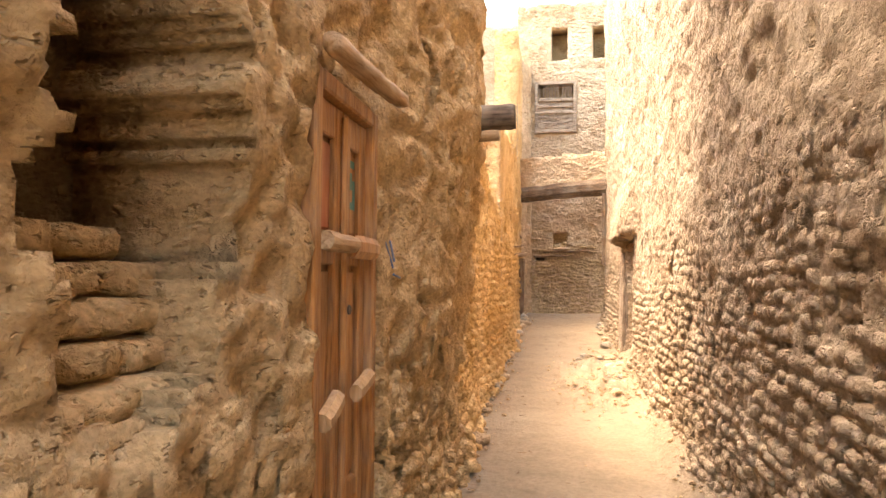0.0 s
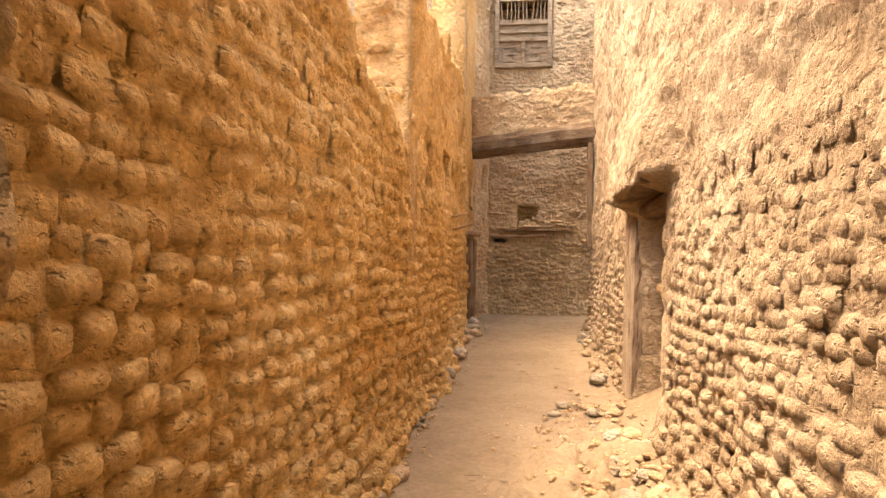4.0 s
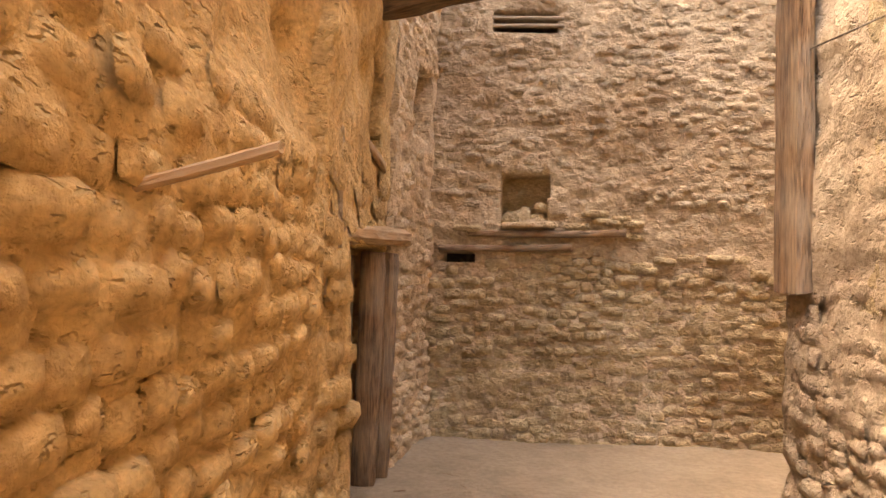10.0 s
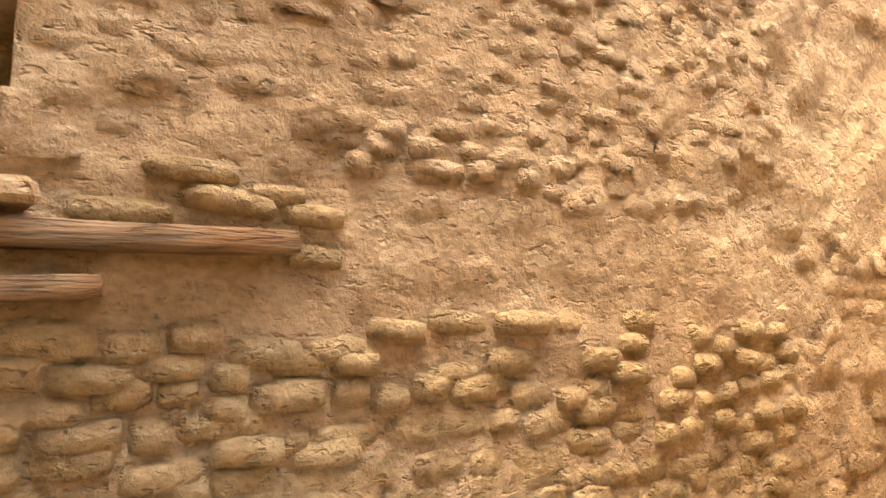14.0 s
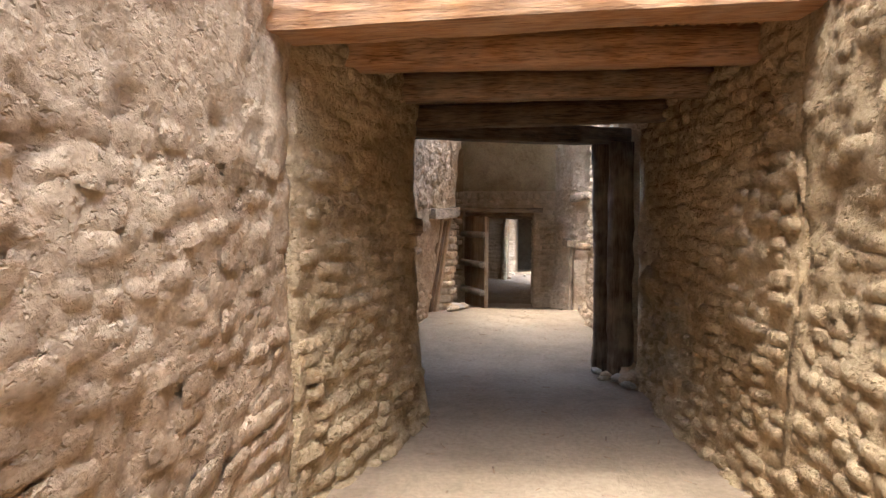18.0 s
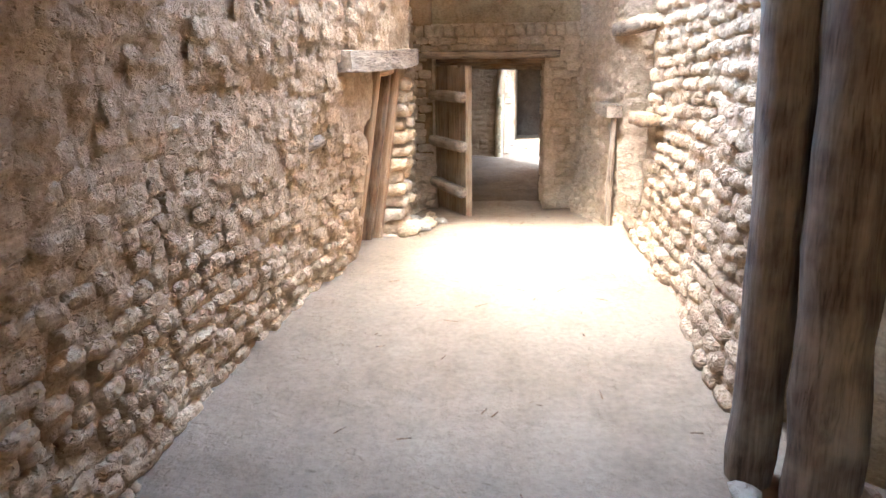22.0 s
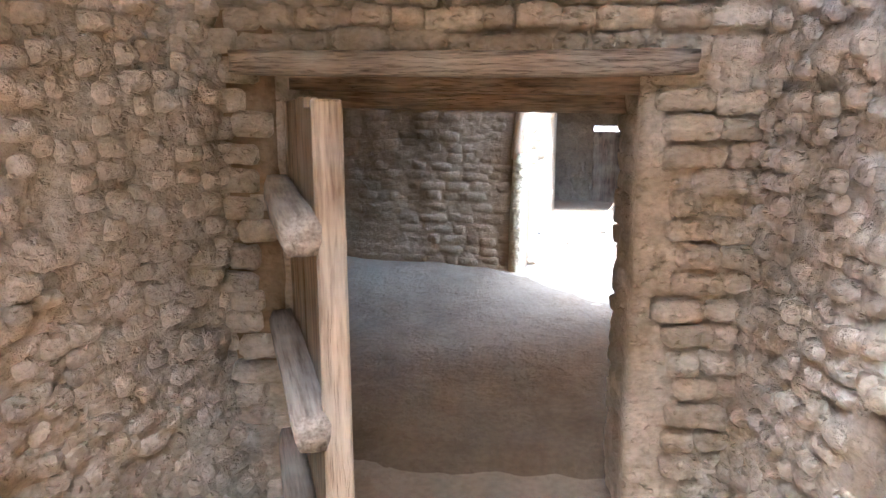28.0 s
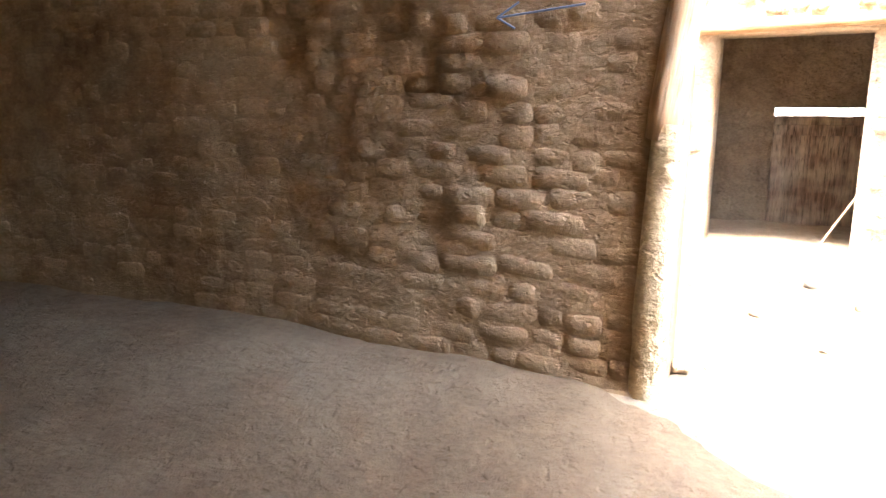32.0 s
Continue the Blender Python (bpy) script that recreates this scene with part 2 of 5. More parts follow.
def link(name, me, parent=None, label="", at=None):
    ob = new(name, me)
    if at is not None:
        ob.matrix_world = at
    if parent is not None:
        ob.parent = parent
    if label:
        ob["label"] = label
    return ob


def part(name, bm, material, parent=None, label="", at=None, smooth=False):
    me = bpy.data.meshes.new(name)
    bm.to_mesh(me)
    bm.free()
    me.materials.append(material)
    if smooth:
        me.polygons.foreach_set("use_smooth", [True] * len(me.polygons))
    return link(name, me, parent, label, at)


def empty(name, m, label="", category="", group="", kind=""):
    ob = new(name)
    ob.matrix_world = m
    return tagged(ob, label, category, group, kind)


def timber(l, w, h, seed=0, bend=0.02, rough=0.008, segs=10, taper=0.0, rings=8, boxy=0.5):
    """A hewn length of wood along x from 0 to l, with worn, uneven edges."""
    r = random.Random(seed)
    bm = bmesh.new()
    loops = []
    ph, ph2 = r.random() * 6, r.random() * 6
    for i in range(segs + 1):
        t = i / segs
        k = 1 - taper * t
        cy, cz = bend * math.sin(t * 3.1 + ph), bend * math.sin(t * 2.3 + ph2)
        ring = []
        for j in range(rings):
            a = 2 * math.pi * (j + 0.5) / rings
            c, s = math.cos(a), math.sin(a)
            f = (1 - boxy) + boxy / max(abs(c), abs(s)) * 0.86
            e = 1 + r.uniform(-1, 1) * rough * 8
            end = 0.93 if i in (0, segs) else 1
            ring.append(bm.verts.new((l * t + r.uniform(-1, 1) * rough, cy + c * w / 2 * f * e * k * end, cz + s * h / 2 * f * e * k * end)))
        loops.append(ring)
    for a, b in zip(loops, loops[1:]):
        for j in range(rings):
            bm.faces.new((a[j], a[(j + 1) % rings], b[(j + 1) % rings], b[j]))
    bm.faces.new(loops[0][::-1])
    bm.faces.new(loops[-1])
    bmesh.ops.recalc_face_normals(bm, faces=bm.faces)
    return bm


def slab(x0, x1, y0, y1, z0, z1, bevel=0.006, jitter=0.0, seed=0):
    bm = bmesh.new()
    r = random.Random(seed)
    v = [bm.verts.new((x + r.uniform(-jitter, jitter), y + r.uniform(-jitter, jitter), z + r.uniform(-jitter, jitter)))
         for x in (x0, x1) for y in (y0, y1) for z in (z0, z1)]
    for f in ((0, 1, 3, 2), (4, 6, 7, 5), (0, 4, 5, 1), (2, 3, 7, 6), (0, 2, 6, 4), (1, 5, 7, 3)):
        bm.faces.new([v[k] for k in f])
    bmesh.ops.recalc_face_normals(bm, faces=bm.faces)
    if bevel:
        bmesh.ops.bevel(bm, geom=bm.edges[:], offset=bevel, segments=1, affect="EDGES")
    return bm


def rock(rx, ry, rz, seed=0, sub=2):
    bm = bmesh.new()
    bmesh.ops.create_icosphere(bm, subdivisions=sub, radius=1)
    for v in bm.verts:
        n = noise.noise(v.co * 1.3 + Vector((seed * 3.1, seed, 0))) * 0.45
        n2 = noise.noise(v.co * 3.1 + Vector((0, seed, seed * 2.3))) * 0.16
        v.co *= 1 + n + n2 + noise.noise(v.co * 6.3 + Vector((seed, 0, seed))) * 0.08
        v.co = Vector((v.co.x * rx, v.co.y * ry, max(v.co.z, -0.55) * rz))
    return bm


def two(p, q):
    """The pose whose x axis runs from p to q, with z as far up as it can be."""
    p, q = Vector(p), Vector(q)
    x = (q - p).normalized()
    y = Vector((0, 0, 1)).cross(x).normalized()
    z = x.cross(y)
    return Matrix(((x.x, y.x, z.x, p.x), (x.y, y.y, z.y, p.y), (x.z, y.z, z.z, p.z), (0, 0, 0, 1)))


def beam(name, p, q, w, h, material, label="", category="", parent=None, seed=0, boxy=0.8, bend=0.012, rings=12, rough=0.006, taper=0.0):
    m, material = two(p, q), LONG.get(material.name, material)
    ob = part(name, timber((Vector(q) - Vector(p)).length, w, h, seed, bend, rough, 14, taper, rings, boxy), material, parent, label, m, smooth=rings > 8 and boxy < 0.85)
    if parent is None:
        tagged(ob, label, category)
    return ob


# ---- mud-brick walls ----
BRICKS = {}


def brick_mesh(material, k):
    """One of twelve worn bricks: 1 long, 1 high, front towards +y."""
    key = (material.name, k)
    if key not in BRICKS:
        r = np.random.RandomState(500 + k)
        nx, nz = 4, 3
        verts, faces = [], []
        for j in range(nz + 1):
            for i in range(nx + 1):
                u, v = i / nx, j / nz
                edge = (0.0 if 0 < i < nx else 1) + (0.0 if 0 < j < nz else 1)
                u, v = (0, 0.11, 0.5, 0.89, 1)[i], (0, 0.20, 0.80, 1)[j]
                x, z = (u - 0.5) * (0.97 if 0 < j < nz else 0.90), (v - 0.5) * (0.95 if 0 < i < nx else 0.80)
                verts.append((x + r.uniform(-0.025, 0.025), ((1.0, 0.62, 0.15)[int(edge)] if i in (0, nx) else (0.95 + 0.08 * (i == 2), 0.6)[int(edge)]) + r.uniform(-0.25, 0.2), z + r.uniform(-0.06, 0.06)))
        w = nx + 1
        for j in range(nz):
            for i in range(nx):
                a = j * w + i
                faces.append((a + 1, a, a + w, a + w + 1))
        rim = [i for i in range(w)] + [w * j + nx for j in range(1, nz + 1)] + [w * nz + i for i in range(nx - 1, -1, -1)] + [w * j for j in range(nz - 1, 0, -1)]
        base = len(verts)
        for a in rim:
            x, y, z = verts[a]
            verts.append((x * 1.08, -1.6, z * 1.08))
        for a in range(len(rim)):
            b = (a + 1) % len(rim)
            faces.append((rim[a], rim[b], base + b, base + a))
        faces.append(tuple(base + a for a in range(len(rim)))[::-1])
        BRICKS[key] = mesh_from("brick", verts, faces, material)
    return BRICKS[key]


def bedded_mesh(material, k):
    """One of twelve rounded bricks sunk in plaster: 1 long, 1 high, domed towards +y, its rim below the plaster."""
    key = (material.name, "bedded", k)
    if key not in BRICKS:
        r = np.random.RandomState(700 + k)
        us, vs = (-0.5, -0.40, -0.16, 0.16, 0.40, 0.5), (-0.5, -0.34, 0.0, 0.34, 0.5)
        verts, faces = [], []
        tilt, skew = r.uniform(-0.35, 0.35), r.uniform(-0.25, 0.25)
        for j, v in enumerate(vs):
            for i, u in enumerate(us):
                rim = i in (0, 5) or j in (0, 4)
                corner = (abs(u) * 2) ** 3 * (abs(v) * 2) ** 3
                y = -0.9 if rim else 1.0 - 0.5 * (abs(u) / 0.40) ** 3 * 0.6 - 0.35 * (abs(v) / 0.34) ** 2 + tilt * v + skew * u + r.uniform(-0.14, 0.14)
                verts.append((u * (1.06 - 0.16 * corner) + r.uniform(-0.02, 0.02), y, v * (1.08 - 0.22 * corner) + r.uniform(-0.04, 0.04)))
        for j in range(4):
            for i in range(5):
                a = j * 6 + i
                faces.append((a + 1, a, a + 6, a + 7))
        BRICKS[key] = mesh_from("brick", verts, faces, material)
    return BRICKS[key]


def patch(u, z, share, seed=0, scale=1.3):
    """1 where the plaster has fallen and bricks show, else 0; share of the surface."""
    v = float(vnoise(np.array(u * scale), np.array(z * scale * 1.3), seed + 400) + 0.5 * vnoise(np.array(u * scale * 2.7), np.array(z * scale * 3.3), seed + 401))
    return 1.0 if v > (0.5 - share) * 1.6 else 0.0


class Wall:
    """A standing sheet of mud along a line on the plan. u runs along the line, and the front faces to the left of it, or to the
    right with side=-1. holes: (u0, u1, z0, z1) cut through. top and base may be functions of u."""

    def __init__(self, name, line, top, material, side=1, base=-0.3, thick=0.4, holes=(), amp=0.05, seed=0, step=0.05, lean=0.0, foot=0.0, fray=0.06, label="", foot_h=0.5, bulge=None, lumps=0.007, dents=0.0, pits=0.09):
        self.line = np.array(line, float)
        seg = np.diff(self.line, axis=0)
        ln = np.hypot(seg[:, 0], seg[:, 1])
        self.s = np.r_[0, np.cumsum(ln)]
        self.length, self.side, self.holes, self.seed, self.amp = self.s[-1], side, holes, seed, amp
        self.lean, self.foot, self.material, self.foot_h, self.bulge, self.lumps, self.dents, self.pits = lean, foot, material, foot_h, bulge, lumps, dents, pits
        self.top = top if callable(top) else (lambda u: top)
        self.base = base if callable(base) else (lambda u: base)
        grid = np.linspace(0, self.length, 30)
        self.foot_line = grid, np.array([self.base(u) for u in grid])
        self.top_line = np.linspace(0, self.length, 200), np.array([self.top(u) for u in np.linspace(0, self.length, 200)])
        d = seg / ln[:, None]
        nrm = np.stack([-d[:, 1], d[:, 0]], 1) * side
        vn = np.vstack([nrm[:1], (nrm[1:] + nrm[:-1]) / 2, nrm[-1:]])
        self.vn = vn / np.linalg.norm(vn, axis=1)[:, None]
        zs = [self.base(u) for u in np.linspace(0, self.length, 40)], [self.top(u) for u in np.linspace(0, self.length, 40)]
        z0, z1 = min(zs[0]), max(zs[1])
        us = set(np.round(np.linspace(0, self.length, max(2, int(self.length / step) + 1)), 4))
        vs = set(np.round(np.linspace(z0, z1, max(2, int((z1 - z0) / step) + 1)), 4))
        for h in holes:
            for cut, pool in ((h[0], us), (h[1], us), (h[2], vs), (h[3], vs)):
                lo, hi = min(pool), max(pool)
                if lo < cut < hi:
                    near = [c for c in pool if abs(c - cut) < step * 0.6 and c not in (lo, hi) and all(abs(c - e) > 1e-6 for g in holes for e in g[:4])]
                    pool.difference_update(near)
                    pool.add(round(cut, 4))
        us, vs = np.array(sorted(us)), np.array(sorted(vs))
        nu, nv = len(us), len(vs)
        U, Z = np.meshgrid(us, vs, indexing="ij")
        front = self.point(U, Z)
        P, N = self.plan(U)
        back = np.dstack([P - N * thick, Z])
        cu, cz = (us[:-1] + us[1:]) / 2, (vs[:-1] + vs[1:]) / 2
        CU, CZ = np.meshgrid(cu, cz, indexing="ij")
        tops = np.array([self.top(u) for u in cu])[:, None] + (fbm(CU * 3.1, CZ * 0 + 3, seed + 70) * fray)
        bots = np.array([self.base(u) for u in cu])[:, None]
        keep = (CZ < tops) & (CZ > bots - step)
        for h in holes:
            rag = h[4] if len(h) > 4 else 0.0
            du, dz = rag * fbm(CU * 2 + 7, CZ * 9, seed + 80, 2), rag * fbm(CU * 9, CZ * 2 + 7, seed + 82, 2)
            keep &= ~((CU + du > h[0]) & (CU + du < h[1]) & (CZ + dz > h[2]) & (CZ + dz < h[3]))
        idx = np.arange(nu * nv).reshape(nu, nv)
        n = nu * nv
        F = [idx[:-1, :-1][keep], idx[1:, :-1][keep], idx[1:, 1:][keep], idx[:-1, 1:][keep]]
        fr = np.stack(F, 1)
        flip = side > 0
        faces = [tuple(f[::-1] if flip else f) for f in fr] + [tuple((f + n) if flip else (f[::-1] + n)) for f in fr]
        pad = np.zeros((keep.shape[0] + 2, keep.shape[1] + 2), bool)
        pad[1:-1, 1:-1] = keep
        for di, dj, a, b in ((-1, 0, (0, 0), (0, 1)), (1, 0, (1, 1), (1, 0)), (0, -1, (1, 0), (0, 0)), (0, 1, (0, 1), (1, 1))):
            edge = keep & ~pad[1 + di : pad.shape[0] - 1 + di, 1 + dj : pad.shape[1] - 1 + dj]
            for i, j in zip(*np.nonzero(edge)):
                p, q = idx[i + a[0], j + a[1]], idx[i + b[0], j + b[1]]
                faces.append((p, q, q + n, p + n) if not flip else (q, p, p + n, q + n))
        verts = np.vstack([front.reshape(-1, 3), back.reshape(-1, 3)])
        used = np.zeros(2 * n, bool)
        for f in faces:
            used[list(f)] = True
        remap = np.cumsum(used) - 1
        faces = [tuple(int(remap[k]) for k in f) for f in faces]
        self.ob = tagged(link(name, mesh_from(name, verts[used], faces, material)), label, "wall", "", "structure")

    def plan(self, U):
        x = np.interp(U, self.s, self.line[:, 0])
        y = np.interp(U, self.s, self.line[:, 1])
        nx = np.interp(U, self.s, self.vn[:, 0])
        ny = np.interp(U, self.s, self.vn[:, 1])
        k = np.hypot(nx, ny)
        return np.dstack([x, y]).reshape(*np.shape(U), 2), np.dstack([nx / k, ny / k]).reshape(*np.shape(U), 2)

    def off(self, U, Z):
        s = self.seed
        d = self.amp * (fbm(U * 0.7 + 11, Z * 0.8 + 5, s, 2) + 0.35 * fbm(U * 2.6 + 3, Z * 3.1, s + 9, 2) + 0.16 * fbm(U * 8.0, Z * 9.0, s + 19, 2)) + self.lumps * fbm(U * 6.5, Z * 11.0, s + 23, 2)
        pit = np.clip(vnoise(U * 5.3 + 2, Z * 6.1, s + 41) - 0.55, 0, 1) + 0.7 * np.clip(vnoise(U * 11.0, Z * 12.0, s + 43) - 0.6, 0, 1)
        d = d - self.pits * pit
        if self.dents:
            d = d - self.dents * (np.clip(vnoise(U * 6.0 + 3, Z * 8.0 + 1, s + 47) - 0.25, 0, 1) + 0.8 * np.clip(vnoise(U * 12.0, Z * 15.0 + 4, s + 49) - 0.35, 0, 1))
        base = np.interp(U, *self.foot_line)
        h = Z - base - 0.3
        d = d - self.lean * h + self.foot * np.clip(1 - h / self.foot_h, 0, 1) ** 2 * (1 + 0.5 * vnoise(U * 2.2, Z * 0, s + 33))
        if self.bulge is not None:
            d = d + self.bulge(U, Z)
        return d

    def point(self, U, Z):
        P, N = self.plan(U)
        return np.dstack([P + N * self.off(U, Z)[..., None], Z]).reshape(*np.shape(U), 3)

    def at(self, u, z, out=0.0):
        p = self.point(np.array([[u]]), np.array([[z]]))[0, 0]
        _, nn = self.plan(np.array([[u]]))
        nn = nn[0, 0]
        return Vector((p[0] + nn[0] * out, p[1] + nn[1] * out, p[2])), Vector((nn[0], nn[1], 0))

    def inside(self, u0, u1, z0, z1):
        return any(u1 > h[0] - 0.01 and u0 < h[1] + 0.01 and z1 > h[2] - 0.01 and z0 < h[3] + 0.01 for h in self.holes)

    def bricks(self, cover, near, material=None, course=0.105, size=0.24, proud=0.022, limit=300, seed=1, jitter=1.0, lift=0.012, gap=0.95, loose=False):
        """Courses of worn bricks. cover(u, z) is the share of bricks that show; near = (u0, u1, z0, z1) is the stretch built piece by piece."""
        material = material or self.material
        r = random.Random(seed * 77 + self.seed)
        singles, rest, todo = [], [], []
        row, z = 0, -1.2
        while z < 9:
            u = -r.random() * size
            while u < self.length:
                length = size * r.uniform(0.55, 1.3)
                uc, h = u + length / 2, course * r.uniform(0.78, 0.95)
                zc = z + 0.02 * jitter * math.sin(uc * 2.1 + row * 0.4) + r.uniform(-0.014, 0.014) * jitter
                u += length
                if not (0.02 < uc - length / 2 and uc + length / 2 < self.length - 0.02):
                    continue
                if zc - h / 2 < np.interp(uc, *self.foot_line) or zc + h / 2 > np.interp(uc, *self.top_line) - 0.04 or self.inside(uc - length / 2, uc + length / 2, zc - h / 2, zc + h / 2):
                    continue
                if r.random() > cover(uc, zc):
                    continue
                todo.append((uc, zc, length, h))
            z += course
            row += 1
        if not todo:
            return 0, 0
        U, Z = np.array([[c[0] for c in todo]]), np.array([[c[1] for c in todo]])
        where, (_, facing) = self.point(U, Z)[0], self.plan(U)
        for (uc, zc, length, h), p, nn in zip(todo, where, facing[0]):
            k = (proud(uc, zc) if callable(proud) else proud) * r.uniform(0.5, 1.5)
            e = lift * min(1.0, k / 0.02)
            m = Matrix(((nn[1], nn[0], 0, p[0] + nn[0] * e), (-nn[0], nn[1], 0, p[1] + nn[1] * e), (0, 0, 1, p[2]), (0, 0, 0, 1)))
            m = m @ Euler((r.gauss(0, 0.06) * jitter, r.gauss(0, 0.04) * jitter, r.gauss(0, 0.05) * jitter)).to_matrix().to_4x4() @ Matrix.Diagonal((length * gap, k, h * r.uniform(0.98, 1.14), 1))
            inner = near[0] < uc < near[1] and near[2] < zc < near[3]
            (singles if inner and len(singles) < limit else rest).append((m, r.randrange(12)))
        for m, k in singles:
            ob = new("brick", (brick_mesh if loose else bedded_mesh)(material, k))
            ob.matrix_world = m
            ob.parent = self.ob
        if rest:
            vs, fs, n = [], [], 0
            for m, k in rest:
                me = (brick_mesh if loose else bedded_mesh)(material, k)
                co = np.empty(len(me.vertices) * 3)
                me.vertices.foreach_get("co", co)
                co = np.c_[co.reshape(-1, 3), np.ones(len(me.vertices))] @ np.array(m).T
                vs.append(co[:, :3])
                fs += [tuple(a + n for a in p.vertices) for p in me.polygons]
                n += len(co)
            ob = link("bricks", mesh_from("bricks", np.vstack(vs), fs, material), self.ob)
            ob["kind"] = "stuff"
        return len(singles), len(rest)



# ---- plan: ground ----
def floor_z(x, y):
    """The trodden floor: the lane climbs to the court, the passage runs nearly level."""
    lane = np.interp(y, [-60, 5, 14, 18, 21.8, 24], [-1.05, -1.05, -0.50, -0.25, 0.0, 0.0])
    way = np.interp(x, [5.5, 7, 11, 14.5, 16.3, 18.2, 19.0, 20.2, 21.5, 23.4, 27, 40], [0, 0.02, 0.03, -0.04, 0.08, 0.07, -0.05, -0.10, -0.03, 0.10, 0.02, 0.0])
    k = np.clip((x - 5.2) / 0.6, 0, 1)
    return lane * (1 - k) + way * k


def ground():
    xs = np.r_[-600, -120, -30, -5, 1.5, np.arange(3.0, 28.01, 0.055), 34, 60, 150, 600]
    ys = np.r_[-600, -120, -30, 0, np.arange(6.5, 25.01, 0.055), 32, 60, 150, 600]
    X, Y = np.meshgrid(xs, ys, indexing="ij")
    Z = floor_z(X, Y) + 0.022 * fbm(X * 0.9, Y * 0.9, 3, 3) + 0.006 * fbm(X * 6, Y * 6, 8, 2) - 0.012 * np.clip(vnoise(X * 7.5, Y * 5.5, 14) - 0.35, 0, 1) + 0.008 * np.clip(vnoise(X * 5.0 + 9, Y * 8.0, 15) - 0.4, 0, 1)
    idx = np.arange(X.size).reshape(X.shape)
    F = np.stack([idx[:-1, :-1], idx[1:, :-1], idx[1:, 1:], idx[:-1, 1:]], -1).reshape(-1, 4)
    return tagged(link("ground", mesh_from("ground", np.stack([X, Y, Z], -1).reshape(-1, 3), F, SAND)), "pale trodden sand and dust floor of the lane", "ground", "", "structure")


ground()


# Separate floor sheet, coloured darker where the roofed room lies in shade.
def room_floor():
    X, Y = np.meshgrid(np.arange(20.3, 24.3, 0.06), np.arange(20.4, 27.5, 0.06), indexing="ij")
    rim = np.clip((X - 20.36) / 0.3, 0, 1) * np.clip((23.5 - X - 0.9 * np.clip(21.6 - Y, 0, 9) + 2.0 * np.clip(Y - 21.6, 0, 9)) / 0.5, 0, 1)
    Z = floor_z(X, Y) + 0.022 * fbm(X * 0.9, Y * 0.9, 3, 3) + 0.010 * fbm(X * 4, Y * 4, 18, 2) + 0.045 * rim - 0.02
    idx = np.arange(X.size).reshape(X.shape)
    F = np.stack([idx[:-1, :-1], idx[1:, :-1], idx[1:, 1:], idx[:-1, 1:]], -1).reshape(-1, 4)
    return tagged(link("floor", mesh_from("floor", np.stack([X, Y, Z], -1).reshape(-1, 3), F, SHADED_EARTH)), "trodden earth floor of the gate room, shade in its colour", "floor", "", "structure")


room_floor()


def recess(wall, hole, depth, material, name="recess", grow=0.03):
    """Closes a hole behind its wall: back and sides of the hollow."""
    u0, u1, z0, z1 = hole[:4]
    um = (u0 + u1) / 2
    P, N = wall.plan(np.array([[u0, u1]]))
    a, b, n = P[0, 0], P[0, 1], N[0].mean(0)
    d = (b - a) / np.linalg.norm(b - a)
    a, b = a - d * grow, b + d * grow
    z0, z1 = z0 - grow, z1 + grow
    bm = bmesh.new()

    def box(p, q, d0, d1, e0, e1):
        v = [bm.verts.new((*(c - n * dd), z)) for c in (p, q) for dd in (d0, d1) for z in (e0, e1)]
        for f in ((0, 1, 3, 2), (4, 6, 7, 5), (0, 4, 5, 1), (2, 3, 7, 6), (0, 2, 6, 4), (1, 5, 7, 3)):
            bm.faces.new([v[k] for k in f])

    t = 0.08
    box(a - d * t, b + d * t, depth, depth + t, z0 - t, z1 + t)
    box(a - d * t, a, 0.1, depth, z0 - t, z1 + t)
    box(b, b + d * t, 0.1, depth, z0 - t, z1 + t)
    box(a, b, 0.1, depth, z1, z1 + t)
    box(a, b, 0.1, depth, z0 - t, z0)
    bmesh.ops.recalc_face_normals(bm, faces=bm.faces)
    return part(name, bm, material, wall.ob)


def lane_base(u):
    return float(floor_z(4.5, 5.5 + u)) - 0.3


# ---- the lane ----
near_house = Wall("wall_near_house", [(3.72, 5.5), (3.72, 12.55)], 5.6, OCHRE, -1, lane_base, 0.5,
                  [(2.70, 3.41, 0.80, 2.25, 0.07), (3.95, 4.74, -0.9, 1.5), (5.42, 5.58, 1.72, 2.05, 0.04), (2.76, 3.26, 0.52, 0.86, 0.05)], 0.055, 3, step=0.03, lumps=0.013, foot=0.10, dents=0.085, pits=0.13,
                  bulge=lambda U, Z: 0.20 * np.clip((U - 5.0) / 1.2, 0, 1) * np.clip((Z + 0.4) / 1.8, 0.25, 1.2), label="tall rough ochre mud-plastered house wall")


def ruin_top(u):
    return float(np.interp(u, [0, 0.9, 1.9, 2.4, 3.2, 3.9, 4.05, 4.3, 8.2], [2.6, 2.1, 2.02, 1.95, 1.72, 1.6, 2.85, 2.95, 3.25]))


RUIN_HOLES = [(4.84, 5.16, 1.42, 1.82, 0.02), (5.92, 6.40, 1.52, 1.90, 0.02)]
ruin_wall = Wall("wall_ruin", [(3.72, 12.5), (3.72, 20.7)], ruin_top, GOLD, -1, lambda u: lane_base(u + 7.0), 0.4, RUIN_HOLES, 0.04, 5, step=0.034, foot=0.12, fray=0.12, dents=0.02,
                 bulge=lambda U, Z: -0.09 * np.exp(-((U - 7.75) / 0.5) ** 4 - ((Z - 1.72) / 0.24) ** 4),
                 label="broken-topped ochre mud-brick wall with eroded courses")
